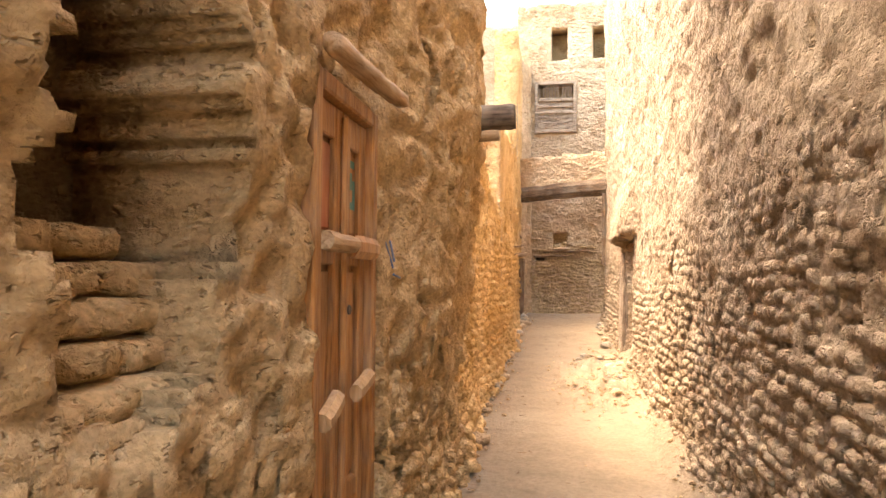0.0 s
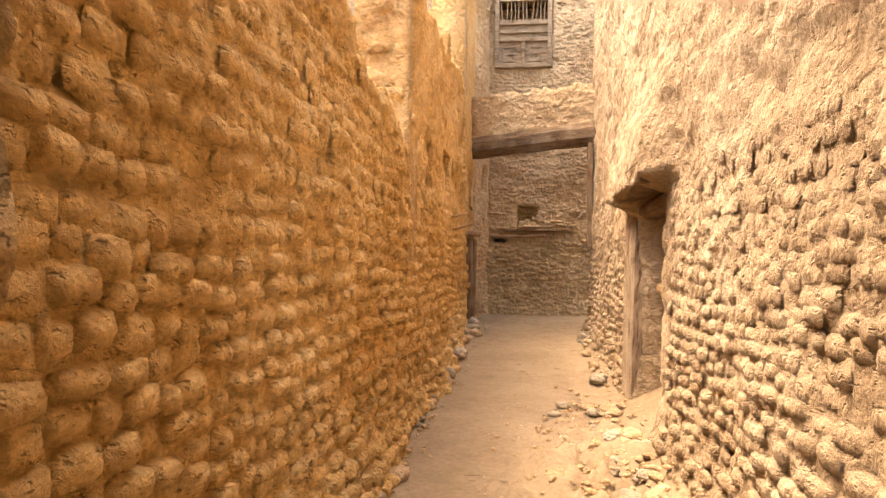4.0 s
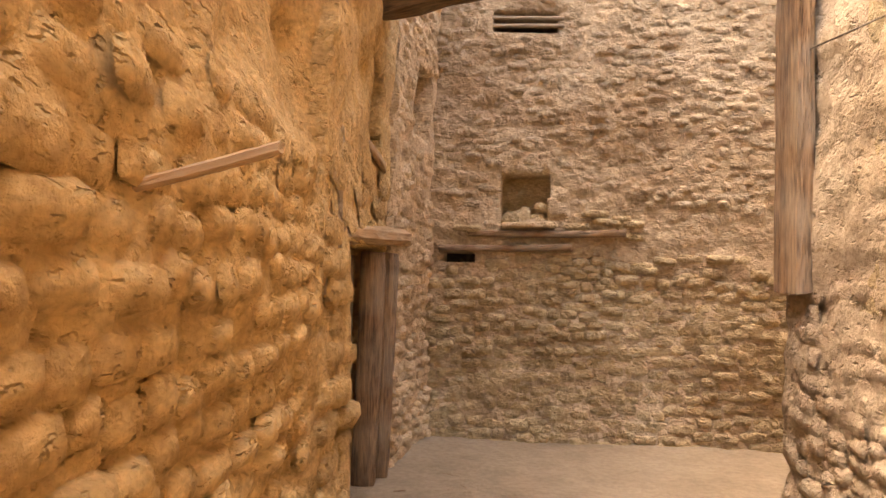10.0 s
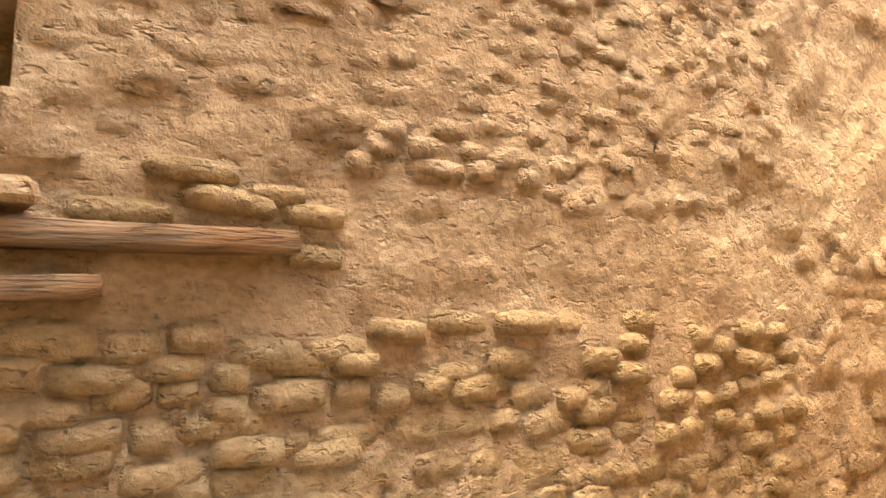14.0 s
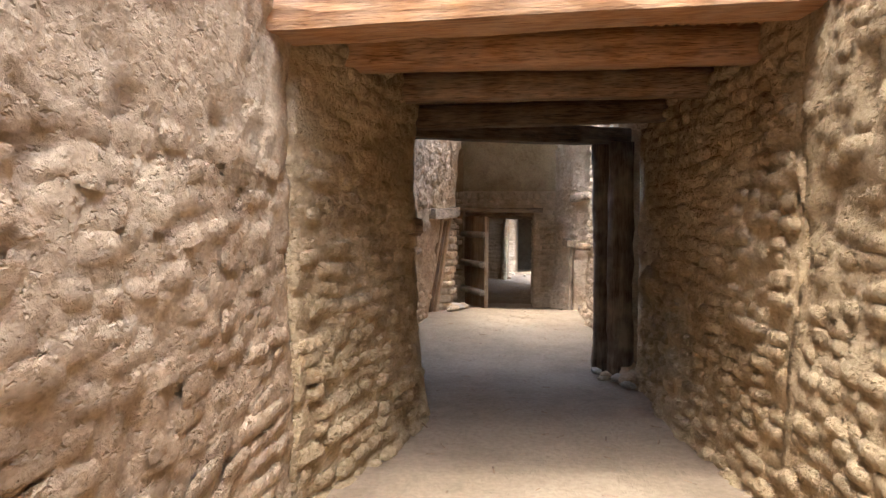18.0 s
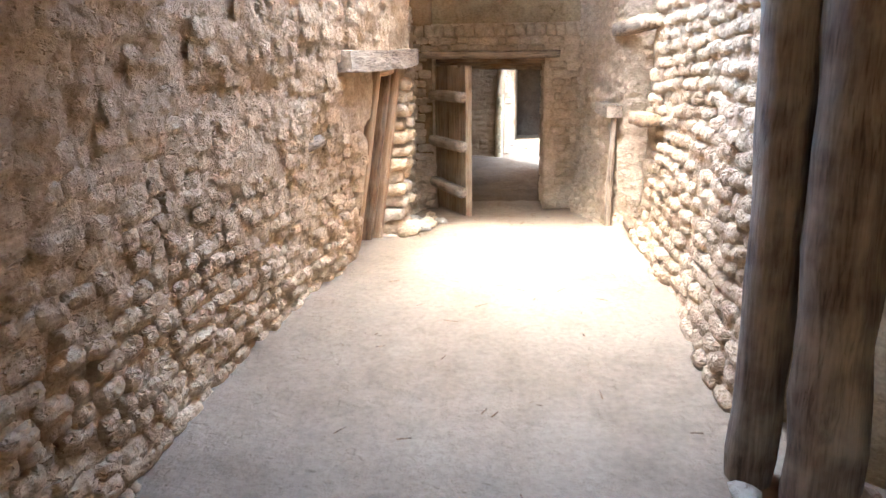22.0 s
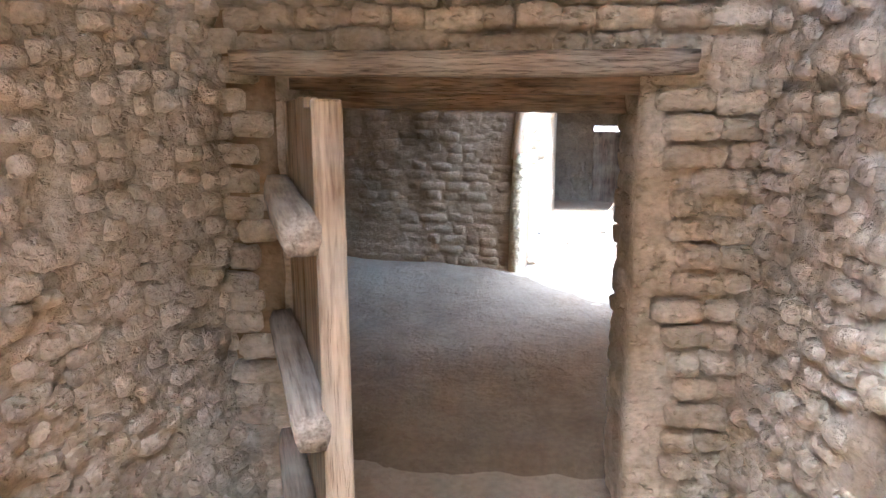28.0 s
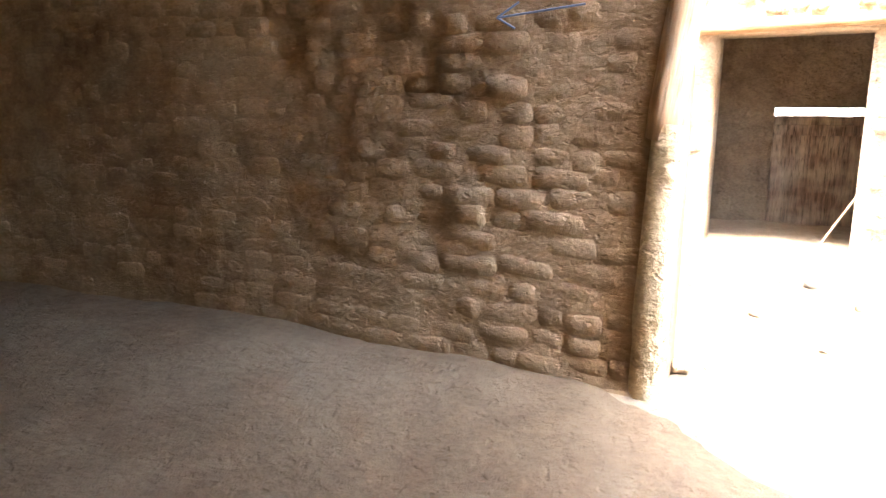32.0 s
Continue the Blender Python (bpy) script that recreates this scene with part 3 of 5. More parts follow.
third_house = Wall("wall_door_house", [(3.72, 20.68), (3.72, 22.36)], 5.6, GOLD, -1, -0.3, 0.45,
                   [(0.62, 1.57, -0.3, 1.22), (0.92, 1.32, 1.64, 2.10, 0.04)], 0.04, 7, step=0.036, label="ochre mud house wall with a low doorway")
third_end = Wall("wall_door_house_end", [(3.72, 22.34), (3.89, 23.32)], 5.6, TAN, -1, -0.3, 0.45, [(0.42, 0.84, 1.98, 2.42, 0.02)], 0.04, 8, step=0.036, label="buff rubble corner of a mud house with a tall slit")
FAR_HOLES = [(0.81, 1.13, 1.47, 1.81, 0.03), (0.73, 1.18, 2.80, 2.95), (0.41, 1.35, 4.10, 5.28), (0.78, 1.15, 5.78, 6.52), (1.71, 2.08, 5.78, 6.52), (0.41, 0.64, 1.19, 1.262, 0.01)]
far_wall = Wall("wall_far_house", [(3.55, 23.31), (5.4, 23.22), (6.5, 23.06), (11.1, 22.9)], lambda u: 7.1 if u < 5 else 5.2, CLAY, -1, -0.3, 0.5, FAR_HOLES, 0.035, 11, step=0.036,
                foot=0.05, label="tall buff mud-brick house wall with a niche and small windows")
def hood(U, Z):
    """The swelling brow of mud over the old doorway."""
    side = np.clip((U - 10.2) / 0.25, 0, 1) * np.clip((12.46 - U) / 0.10, 0, 1)
    sag = Z + 0.10 * np.sin(np.clip((U - 10.3) / 2.1, 0, 1) * math.pi) - 0.06
    return 0.19 * side * np.clip((sag - 1.22) / 0.07, 0, 1) * np.exp(-np.clip((sag - 1.34) / 0.62, 0, 9) ** 2)


right_wall = Wall("wall_lane_right", [(5.42, 5.5), (5.42, 15.9), (5.40, 21.12)], 6.0, DUN, 1, lane_base, 0.5, [(10.62, 11.62, -0.8, 1.30)], 0.03, 13, step=0.03, lumps=0.010, foot=0.10, dents=0.03, pits=0.05, bulge=hood,
                  label="tall pale buff mud-brick wall with an old doorway")
court_right = Wall("wall_court_right", [(5.44, 21.06), (8, 20.9), (11.1, 20.74)], 5.2, BROWN, 1, -0.3, 0.5, [], 0.04, 17, label="buff mud wall of the turning")
third_front = Wall("wall_house_gable", [(0.5, 20.7), (3.7, 20.7)], 5.7, CLAY, -1, 1.0, 0.4, [(1.88, 2.22, 3.72, 4.14)], 0.03, 19, step=0.12, label="pale buff gable of a taller house")
ruin_end = Wall("wall_ruin_end", [(3.34, 16.4), (3.74, 16.4)], 2.82, HONEY, -1, -0.5, 0.4, [], 0.03, 21, label="broken end of a mud-brick cross wall")

# Wall out of view, added so the gable catches less light.
gable_shade = Wall("wall_yard", [(0.6, 12.0), (0.6, 20.9)], 5.2, TAN, -1, -1.0, 0.4, [], 0.03, 22, step=0.12, label="plain mud wall added out of view to shade the gable")

# ---- covered passage ----
over_in = Wall("wall_over_passage", [(11.05, 23.0), (11.05, 20.6)], 5.1, CLAY, -1, 2.28, 0.4, [], 0.03, 23, label="mud-brick wall above the passage mouth")
pass_left = Wall("wall_passage_left", [(11.08, 22.86), (12.1, 22.60), (12.86, 22.50)], 2.3, BROWN, -1, -0.3, 0.9, [], 0.05, 25, step=0.036, foot=0.05,
                 bulge=lambda U, Z: 0.08 * np.exp(-((U - 1.5) / 0.35) ** 2 - ((Z - 1.3) / 0.25) ** 2), label="rough brown mud wall in the covered passage")
pass_right = Wall("wall_passage_right", [(11.08, 20.70), (14.0, 20.70)], 2.3, BROWN, 1, -0.3, 0.5, [], 0.05, 27, step=0.036, foot=0.06, label="rough brown mud wall in the covered passage")
pass_back = Wall("wall_passage_recess", [(13.9, 20.1), (15.3, 20.1)], 2.3, BROWN, 1, -0.3, 0.4, [(0.72, 0.80, 0.85, 1.7)], 0.03, 29, label="brown mud wall of a dark side recess")
over_out = Wall("wall_over_exit", [(14.9, 20.0), (14.9, 23.3)], 5.3, BUFF, -1, 2.3, 0.4, [], 0.03, 31, label="mud wall above the passage exit")

# ---- second lane and porch ----
way_left = Wall("wall_way_left", [(12.6, 23.24), (14.9, 23.18), (16.3, 22.95), (16.7, 22.86), (18.28, 22.68)], 2.75, TAN, -1, -0.3, 0.45,
                [(4.70, 5.26, -0.3, 1.38), (1.6, 1.8, 1.70, 1.95, 0.03)], 0.045, 33, step=0.034, lean=-0.15, dents=0.035, foot=0.05, label="leaning buff mud-brick wall with a low doorway")
infill = Wall("wall_infill", [(17.0, 22.98), (18.05, 22.86)], 1.38, OCHRE, -1, -0.3, 0.12, [], 0.03, 34, lean=-0.15, step=0.04, label="ochre mud infill of a walled-up low doorway")
porch_left = Wall("wall_porch_left", [(18.22, 22.84), (20.2, 22.55)], 3.3, BUFF, -1, -0.3, 0.45, [], 0.04, 35, step=0.026, lumps=0.020, foot=0.08, dents=0.05, label="buff mud-plastered porch wall")
door_wall = Wall("wall_gate", [(20.14, 23.0), (20.14, 20.4)], 1.88, BUFF, -1, -0.4, 0.26, [(0.68, 1.86, -0.4, 1.52)], 0.015, 37, fray=0.0, foot=0.03, label="mud-brick wall with a timber-framed gateway")
panel = Wall("wall_gate_panel", [(20.36, 23.0), (20.36, 20.4)], 3.4, BROWN, -1, 1.85, 0.3, [], 0.02, 39, fray=0.0, label="brown plastered panel above the gateway")
porch_right = Wall("wall_porch_right", [(18.46, 20.66), (20.2, 20.79)], 3.3, BUFF, 1, -0.3, 0.45, [], 0.03, 41, foot=0.05, step=0.028, lumps=0.018, dents=0.045, label="buff mud-plastered porch wall")
way_right = Wall("wall_way_right", [(14.95, 20.76), (17.86, 20.62)], 3.6, CLAY, 1, -0.3, 0.45, [], 0.045, 43, lean=0.03, foot=0.08, label="pale mud-brick wall with rounded courses")
side_back = Wall("wall_side_recess", [(17.7, 20.32), (18.6, 20.34)], 3.2, BUFF, 1, -0.3, 0.3, [], 0.02, 45, label="mud wall behind a side doorway")

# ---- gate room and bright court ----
room_back = Wall("wall_room_back", [(24.3, 27.4), (24.0, 25.0), (23.72, 23.2), (23.5, 22.2), (23.38, 21.48)], 2.6, DIM_UMBER, -1, -0.3, 0.35, [], 0.025, 47, pits=0.04, foot=0.04, label="brown mud-brick back wall of the gate room")
room_left = Wall("wall_room_left", [(20.5, 27.3), (24.5, 27.3)], 2.6, DIM_UMBER, -1, -0.3, 0.3, [(3.20, 3.62, -0.3, 1.0, 0.03)], 0.03, 49, label="mud wall of the gate room, its dimness in the colour")
room_right = Wall("wall_room_right", [(20.42, 20.35), (22.35, 20.3)], 2.6, DIM_UMBER, 1, -0.3, 0.3, [], 0.03, 51, label="mud wall of the gate room, its dimness in the colour")
room_front = Wall("wall_room_front", [(20.44, 22.36), (20.44, 27.4)], 2.6, DIM_UMBER, -1, -0.3, 0.3, [], 0.02, 52, label="mud wall beside the gateway, the room's dimness in its colour")
back_yard = Wall("wall_back_yard", [(22.0, 29.0), (26.5, 29.0)], 2.6, PALE, -1, -0.3, 0.4, [], 0.03, 63, step=0.07, label="sunlit rubble wall of a back yard")
# Court walls are raised to 5.5 m, above view, to block sky light.
court_far = Wall("wall_court_far", [(27.6, 24.5), (27.08, 21.3), (26.5, 19.3)], 5.5, PALE, -1, -0.3, 0.45, [(3.44, 4.52, -0.3, 1.68, 0.02)], 0.03, 53, label="sunlit pale mud wall with a dark doorway")
court_side = Wall("wall_court_side", [(23.5, 19.2), (26.8, 19.2)], 5.5, PALE, 1, -0.3, 0.4, [], 0.03, 55, label="pale court wall")
court_side2 = Wall("wall_court_side", [(25.4, 24.6), (27.8, 24.6)], 5.5, PALE, -1, -0.3, 0.4, [], 0.03, 57, label="pale court wall")

# The slot below the niche gets a lining coloured as dark as its shade.
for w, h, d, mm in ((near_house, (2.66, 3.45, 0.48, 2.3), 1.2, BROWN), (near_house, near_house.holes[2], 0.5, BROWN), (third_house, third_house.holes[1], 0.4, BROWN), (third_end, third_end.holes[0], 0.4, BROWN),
                    (far_wall, FAR_HOLES[0], 0.24, BROWN), (far_wall, FAR_HOLES[5], 0.3, SHADED_MUD), (far_wall, FAR_HOLES[1], 0.8, BROWN), (far_wall, FAR_HOLES[2], 0.5, BROWN), (right_wall, right_wall.holes[0], 0.5, BROWN), (far_wall, FAR_HOLES[3], 0.6, BROWN), (far_wall, FAR_HOLES[4], 0.6, BROWN),
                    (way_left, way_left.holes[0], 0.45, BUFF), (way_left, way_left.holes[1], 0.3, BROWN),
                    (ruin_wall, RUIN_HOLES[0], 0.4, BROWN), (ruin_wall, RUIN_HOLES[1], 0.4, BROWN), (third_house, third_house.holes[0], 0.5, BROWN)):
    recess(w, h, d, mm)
# Gable opening lined dark too, its inner shade put into the colour.
recess(third_front, third_front.holes[0], 0.5, SHADED_MUD)


def slab_object(name, x0, x1, y0, y1, z0, z1, material, label):
    return tagged(part(name, slab(x0, x1, y0, y1, z0, z1, 0.0), material), label, "ceiling", "", "structure")


# ---- ceilings ----
slab_object("ceiling_passage", 11.1, 14.85, 20.0, 23.2, 2.32, 2.6, BROWN, "mud roof over the covered passage")
slab_object("ceiling_porch", 17.22, 20.7, 20.0, 23.4, 3.35, 3.6, BROWN, "mud roof over the porch")
slab_object("ceiling_room", 20.4, 22.2, 20.0, 27.5, 2.45, 2.7, DIM_UMBER, "mud roof of the gate room")
slab_object("ceiling_room", 22.204, 23.4, 21.1, 27.5, 2.45, 2.7, DIM_UMBER, "mud roof of the gate room")
slab_object("ceiling_room", 23.404, 24.3, 22.0, 27.5, 2.45, 2.7, DIM_UMBER, "mud roof of the gate room")
slab_object("ceiling_room", 24.304, 26.8, 23.3, 27.5, 2.45, 2.7, DIM_UMBER, "mud roof of the gate room")
# Added wall, never in view; it keeps direct sun off most of the court.
court_shade = Wall("wall_upper_storey", [(23.42, 26.0), (23.42, 19.0)], 8.0, BUFF, -1, 2.7, 0.4, [], 0.02, 62, step=0.12, label="plain mud wall added unseen above the gate room to shade the court")
# Room off the court: its walls and roof carry the shade in their colour.
slab_object("ceiling_court_room", 27.25, 29.0, 18.9, 22.0, 1.9, 2.1, SHADED_MUD, "mud roof of a dark room off the court")
dark_back = Wall("wall_court_room_back", [(28.62, 21.9), (28.20, 18.9)], 1.95, SHADED_MUD, -1, -0.3, 0.2, [(1.50, 2.28, -0.3, 1.12)], 0.02, 59, label="mud wall with a plank door, the room's shade in its colour")
dark_side = Wall("wall_court_room_side", [(27.4, 21.75), (28.6, 21.75)], 1.95, SHADED_MUD, -1, -0.3, 0.2, [], 0.02, 58, label="mud wall of a room off the court, shade in its colour")
dark_side2 = Wall("wall_court_room_side", [(27.0, 19.2), (28.3, 19.2)], 1.95, SHADED_MUD, 1, -0.3, 0.2, [], 0.02, 60, label="mud wall of a room off the court, shade in its colour")



# ---- lane: doors, timbers, stones ----
IRON = plain("dark_iron", (0.04, 0.035, 0.03), 0.6)
TEAL = plain("teal_paint", (0.10, 0.24, 0.21), 0.8)
REDP = wood("faded_red_paint", (0.33, 0.10, 0.05), (0.46, 0.19, 0.10), 0.8, 2, 0.25)
BLUE = plain("faded_blue_paint", (0.15, 0.175, 0.24), 0.85)
STONE = mud("pale_stone", (0.30, 0.25, 0.18), (0.46, 0.39, 0.29), (0.54, 0.47, 0.37), 0.2, 1.0)


def panelled_door(m, w, h):
    """A double door in a frame, on the plane x = 0 of m: y across from 0 to w, z up from 0 to h, front towards +x."""
    door = empty("door_1", m, "closed red-brown panelled double door with wooden bolts", "door", "", "structure")
    f = 0.07
    for name, a in (("jamb", (-0.06, 0.04, 0, f, 0, h)), ("jamb", (-0.06, 0.04, w - f, w, 0, h)), ("head", (-0.06, 0.042, f, w - f, h - f, h))):
        part(name, slab(*a, 0.008), RED_WOOD, door)
    lw = (w - 2 * f) / 2
    for k in range(2):
        y0 = f + k * lw
        lf = part("leaf", slab(-0.055, -0.025, y0 + 0.003, y0 + lw - 0.003, 0.02, h - f - 0.004, 0.003), RED_WOOD, door)
        s = 0.085
        for z0, z1 in ((0.02, 0.16), (0.62, 0.70), (1.55, 1.66), (h - f - 0.13, h - f - 0.006)):
            part("rail", slab(-0.025, 0.004, y0 + s, y0 + lw - s, z0, z1, 0.006), RED_WOOD, lf)
        for ya, yb in ((y0 + 0.005, y0 + s), (y0 + lw - s, y0 + lw - 0.005)):
            part("stile", slab(-0.025, 0.006, ya, yb, 0.02, h - f - 0.006, 0.006), RED_WOOD, lf)
        for z0, z1 in ((0.18, 0.60), (0.72, 1.53), (1.68, h - f - 0.15)):
            mm = REDP if (k == 0 and z0 > 1.6) else RED_WOOD
            part("panel", slab(-0.03, -0.012, y0 + s + 0.012, y0 + lw - s - 0.012, z0, z1, 0.006), mm, lf)
    yc = f + lw
    part("cover_strip", slab(0.004, 0.03, yc - 0.025, yc + 0.025, 0.05, h - f - 0.03, 0.008), RED_WOOD, door)
    y1 = f + lw + 0.085
    for a in ((y1 + 0.02, y1 + 0.05, 1.78, 1.98), (y1 + 0.05, y1 + 0.13, 1.78, 1.81), (y1 + 0.10, y1 + 0.13, 1.80, 1.90), (y1 + 0.05, y1 + 0.12, 1.95, 1.98), (y1 + 0.06, y1 + 0.09, 1.86, 1.93)):
        part("painted_mark", slab(-0.014, -0.010, *a, 0.0), TEAL, door, "teal painted strokes")
    part("bolt", timber(0.30, 0.07, 0.075, 3, 0.004, 0.006, 8, 0.1, 10, 0.3), LONG["pale_plank_wood"], door, "pale wooden bolt", Matrix.Translation((0.06, 0.06, 1.63)) @ pose(0, 0, 0, 0, 0, 90))
    part("bolt_keeper", timber(0.30, 0.07, 0.10, 4, 0.003, 0.004, 6), RED_WOOD, door, "", Matrix.Translation((0.05, yc - 0.01, 1.62)) @ pose(0, 0, 0, 0, 0, 90))
    part("bolt", timber(0.17, 0.07, 0.08, 5, 0.003, 0.004, 6), PLANK_WOOD, door, "pale wooden bolt", Matrix.Translation((0.05, 0.07, 1.02)) @ pose(0, 0, 0, 0, -18, 90))
    part("bolt_keeper", timber(0.22, 0.06, 0.08, 6, 0.003, 0.004, 6), PLANK_WOOD, door, "", Matrix.Translation((0.05, yc + 0.05, 1.06)) @ pose(0, 0, 0, 0, -8, 90))
    bm = bmesh.new()
    bmesh.ops.create_cone(bm, cap_ends=True, segments=14, radius1=0.02, radius2=0.018, depth=0.012)
    part("keyhole", bm, IRON, door, "", Matrix.Translation((0.031, yc + 0.02, 1.38)) @ pose(0, 0, 0, 0, 90, 0))
    return door


panelled_door(Matrix.Translation((3.68, 9.45, -0.74)), 0.79, 2.22)
beam("door_lintel", (3.79, 9.42, 1.53), (3.77, 10.44, 1.60), 0.075, 0.07, PLANK_WOOD, "pale worn pole lintel above the panelled door", "lintel", seed=51, boxy=0.4)
beam("beam_stub", (3.70, 12.02, 1.86), (4.21, 12.02, 1.87), 0.19, 0.18, POST_WOOD, "dark grey round beam end jutting from the house wall", "beam", seed=52, boxy=0.15, bend=0.004)
beam("beam_stub", (3.80, 11.99, 1.73), (4.10, 11.99, 1.73), 0.10, 0.08, PLANK_WOOD, "short wooden wedge under a beam end", "beam", seed=53, boxy=0.3)


def plank_door(name, m, w, h, n, material, label, rails=(), rail_mat=None, thick=0.035, ragged=0.0, group="", seed=0):
    """A plank leaf on m: x across from 0 to w, z up, planks from y -thick/2 to thick/2, rails on -y."""
    r = random.Random(seed)
    root = empty(name, m, label, "door", group)
    x = 0.0
    for k in range(n):
        pw = w / n * r.uniform(0.85, 1.15) if k < n - 1 else w - x
        dz = r.uniform(-ragged, ragged)
        part("plank", slab(x + 0.002, x + pw - 0.002, -thick / 2 + r.uniform(-0.003, 0.003), thick / 2, 0.0 + abs(dz) * 0.4, h + dz, 0.004), material, root)
        x += pw
    for z0, z1 in rails:
        part("rail", timber(w * 0.98, 0.09, 0.11, seed + int(z0 * 100), 0.006, 0.006, 8, 0, 10, 0.7), rail_mat or material, root, "", Matrix.Translation((0.01, -0.06, z0)) @ pose(0, 0, 0, 0, math.degrees(math.atan2(z0 - z1, w)), 0), True)
    return root


# doorway in the right-hand lane wall
old_door = plank_door("door_2", two((5.62, 17.02, -0.34), (5.60, 16.14, -0.34)), 0.88, 1.28, 5, PLANK_WOOD, "closed pale plank door with rows of nail heads", seed=61, ragged=0.01)
for z in (0.30, 0.44, 0.95):
    for k in range(12):
        bm = bmesh.new()
        bmesh.ops.create_icosphere(bm, subdivisions=1, radius=0.009)
        part("nail", bm, IRON, old_door, "", Matrix.Translation((0.06 + k * 0.07, -0.021 if k % 2 else -0.02, z + 0.012 * (k % 3))))
part("bolt", timber(0.24, 0.09, 0.10, 62, 0.004, 0.006, 8, 0.08, 8, 0.9), LONG["pale_plank_wood"], old_door, "pale wooden block bolt", Matrix.Translation((0.0, -0.06, 0.96)))
beam("door_jamb", (5.40, 17.38, -0.42), (5.42, 17.38, 1.13), 0.56, 0.14, GREY_WOOD, "broad weathered jamb plank of a doorway", "door jamb", seed=63, boxy=0.98, bend=0.006, rings=16)
beam("door_lintel", (5.50, 17.85, 1.19), (5.52, 15.9, 1.22), 0.22, 0.14, DARK_BEAM, "dark wooden lintel of an old doorway", "lintel", seed=65, boxy=0.95, rings=8)
beam("door_lintel", (5.36, 17.86, 1.32), (5.34, 15.98, 1.33), 0.24, 0.05, DARK_BEAM, "thin curved timber under the mud brow of an old doorway", "lintel", seed=66, bend=0.02, boxy=0.95, rough=0.008, rings=8)

# beam and parapet across the lane
beam("lintel_beam", (3.62, 21.86, 2.49), (5.52, 20.92, 2.55), 0.28, 0.34, DARK_BEAM, "old dark timber beam across the lane under a mud parapet", "beam", seed=4, boxy=0.9, rings=8, rough=0.01)
parapet = Wall("wall_parapet", [(3.6, 21.92), (5.5, 20.98)], 3.28, TAN, -1, 2.60, 0.28, [], 0.02, 61, step=0.045, fray=0.07, label="low mud parapet resting on a timber beam")
beam("hanging_board", (5.34, 20.99, 1.05), (5.36, 20.99, 2.42), 0.22, 0.07, BEAM_WOOD, "weathered upright board at the end of the pier", "board", seed=67, boxy=0.95)
for p, q, sd in (((3.68, 19.04, 1.29), (3.94, 18.92, 1.33), 71), ((3.68, 19.44, 1.18), (3.95, 19.43, 1.25), 72)):
    beam("peg", p, q, 0.022, 0.022, PLANK_WOOD, "thin wooden peg stuck in the wall", "peg", seed=sd, boxy=0.1, rings=6, bend=0.003)

# low doorway on the left of the turning
beam("door_lintel", (3.50, 20.50, 1.235), (3.76, 22.50, 1.30), 0.17, 0.11, PLANK_WOOD, "worn pale wooden lintel over a low doorway", "lintel", seed=5, bend=0.012, boxy=0.95, rough=0.012, rings=8)
low_door = plank_door("door_3", two((3.56, 22.05, -0.02), (3.54, 21.25, -0.02)), 0.80, 1.2, 4, LOW_WOOD, "closed dark brown plank door in a low doorway", seed=73)
beam("door_jamb", (3.66, 22.10, -0.05), (3.66, 22.07, 1.2), 0.14, 0.12, BEAM_WOOD, "wooden jamb of a low doorway", "door jamb", seed=74)
beam("door_jamb", (3.71, 22.24, -0.05), (3.72, 22.24, 1.2), 0.10, 0.12, BEAM_WOOD, "wooden jamb of a low doorway", "door jamb", seed=75)
beam("wall_timber", (3.71, 21.60, 1.685), (3.70, 22.06, 1.62), 0.04, 0.045, PLANK_WOOD, "short slanting timber let into the wall", "timber", seed=76)
beam("wall_timber", (3.66, 21.60, 1.94), (3.66, 21.84, 1.86), 0.045, 0.045, PLANK_WOOD, "short slanting timber let into the wall", "timber", seed=77)

# far house: niche, shelf, vent, lattice window
beam("shelf_log", (4.14, 23.28, 1.385), (5.20, 23.22, 1.42), 0.12, 0.055, BEAM_WOOD, "weathered log let into the wall under a niche", "log", seed=81)
beam("shelf_log", (3.94, 23.28, 1.285), (4.84, 23.23, 1.32), 0.12, 0.05, BEAM_WOOD, "split weathered log let into the wall under a niche", "log", seed=82)
for k, (x, z, s) in enumerate(((4.44, 1.50, 0.06), (4.52, 1.51, 0.075), (4.61, 1.50, 0.06), (4.64, 1.58, 0.05), (4.40, 1.49, 0.045))):
    tagged(part("stone", rock(s, 0.05, s * 0.9, k), BROWN, None, "", Matrix.Translation((x, 23.33, z)), True), "lump of dried mud lying in a wall niche", "stone", "lumps in the niche")
tagged(part("niche_sill", slab(4.36, 4.74, 23.16, 23.38, 1.435, 1.475, 0.012, 0.010, 3), TAN), "dusty mud sill of a wall niche", "sill", "", "structure")
vent = empty("vent", Matrix.Translation((4.52, 23.2, 2.8)), "barred dark vent high in the wall", "vent")
for k in range(2):
    part("bar", timber(0.50, 0.035, 0.03, 90 + k, 0.003, 0.003, 6), GREY_WOOD, vent, "", Matrix.Translation((-0.25, 0.06, 0.05 + 0.055 * k)))

window = empty("window_1", Matrix.Translation((3.96, 23.30, 4.10)), "closed carved wooden lattice window", "window", "", "structure")
WW, WH = 0.94, 1.18
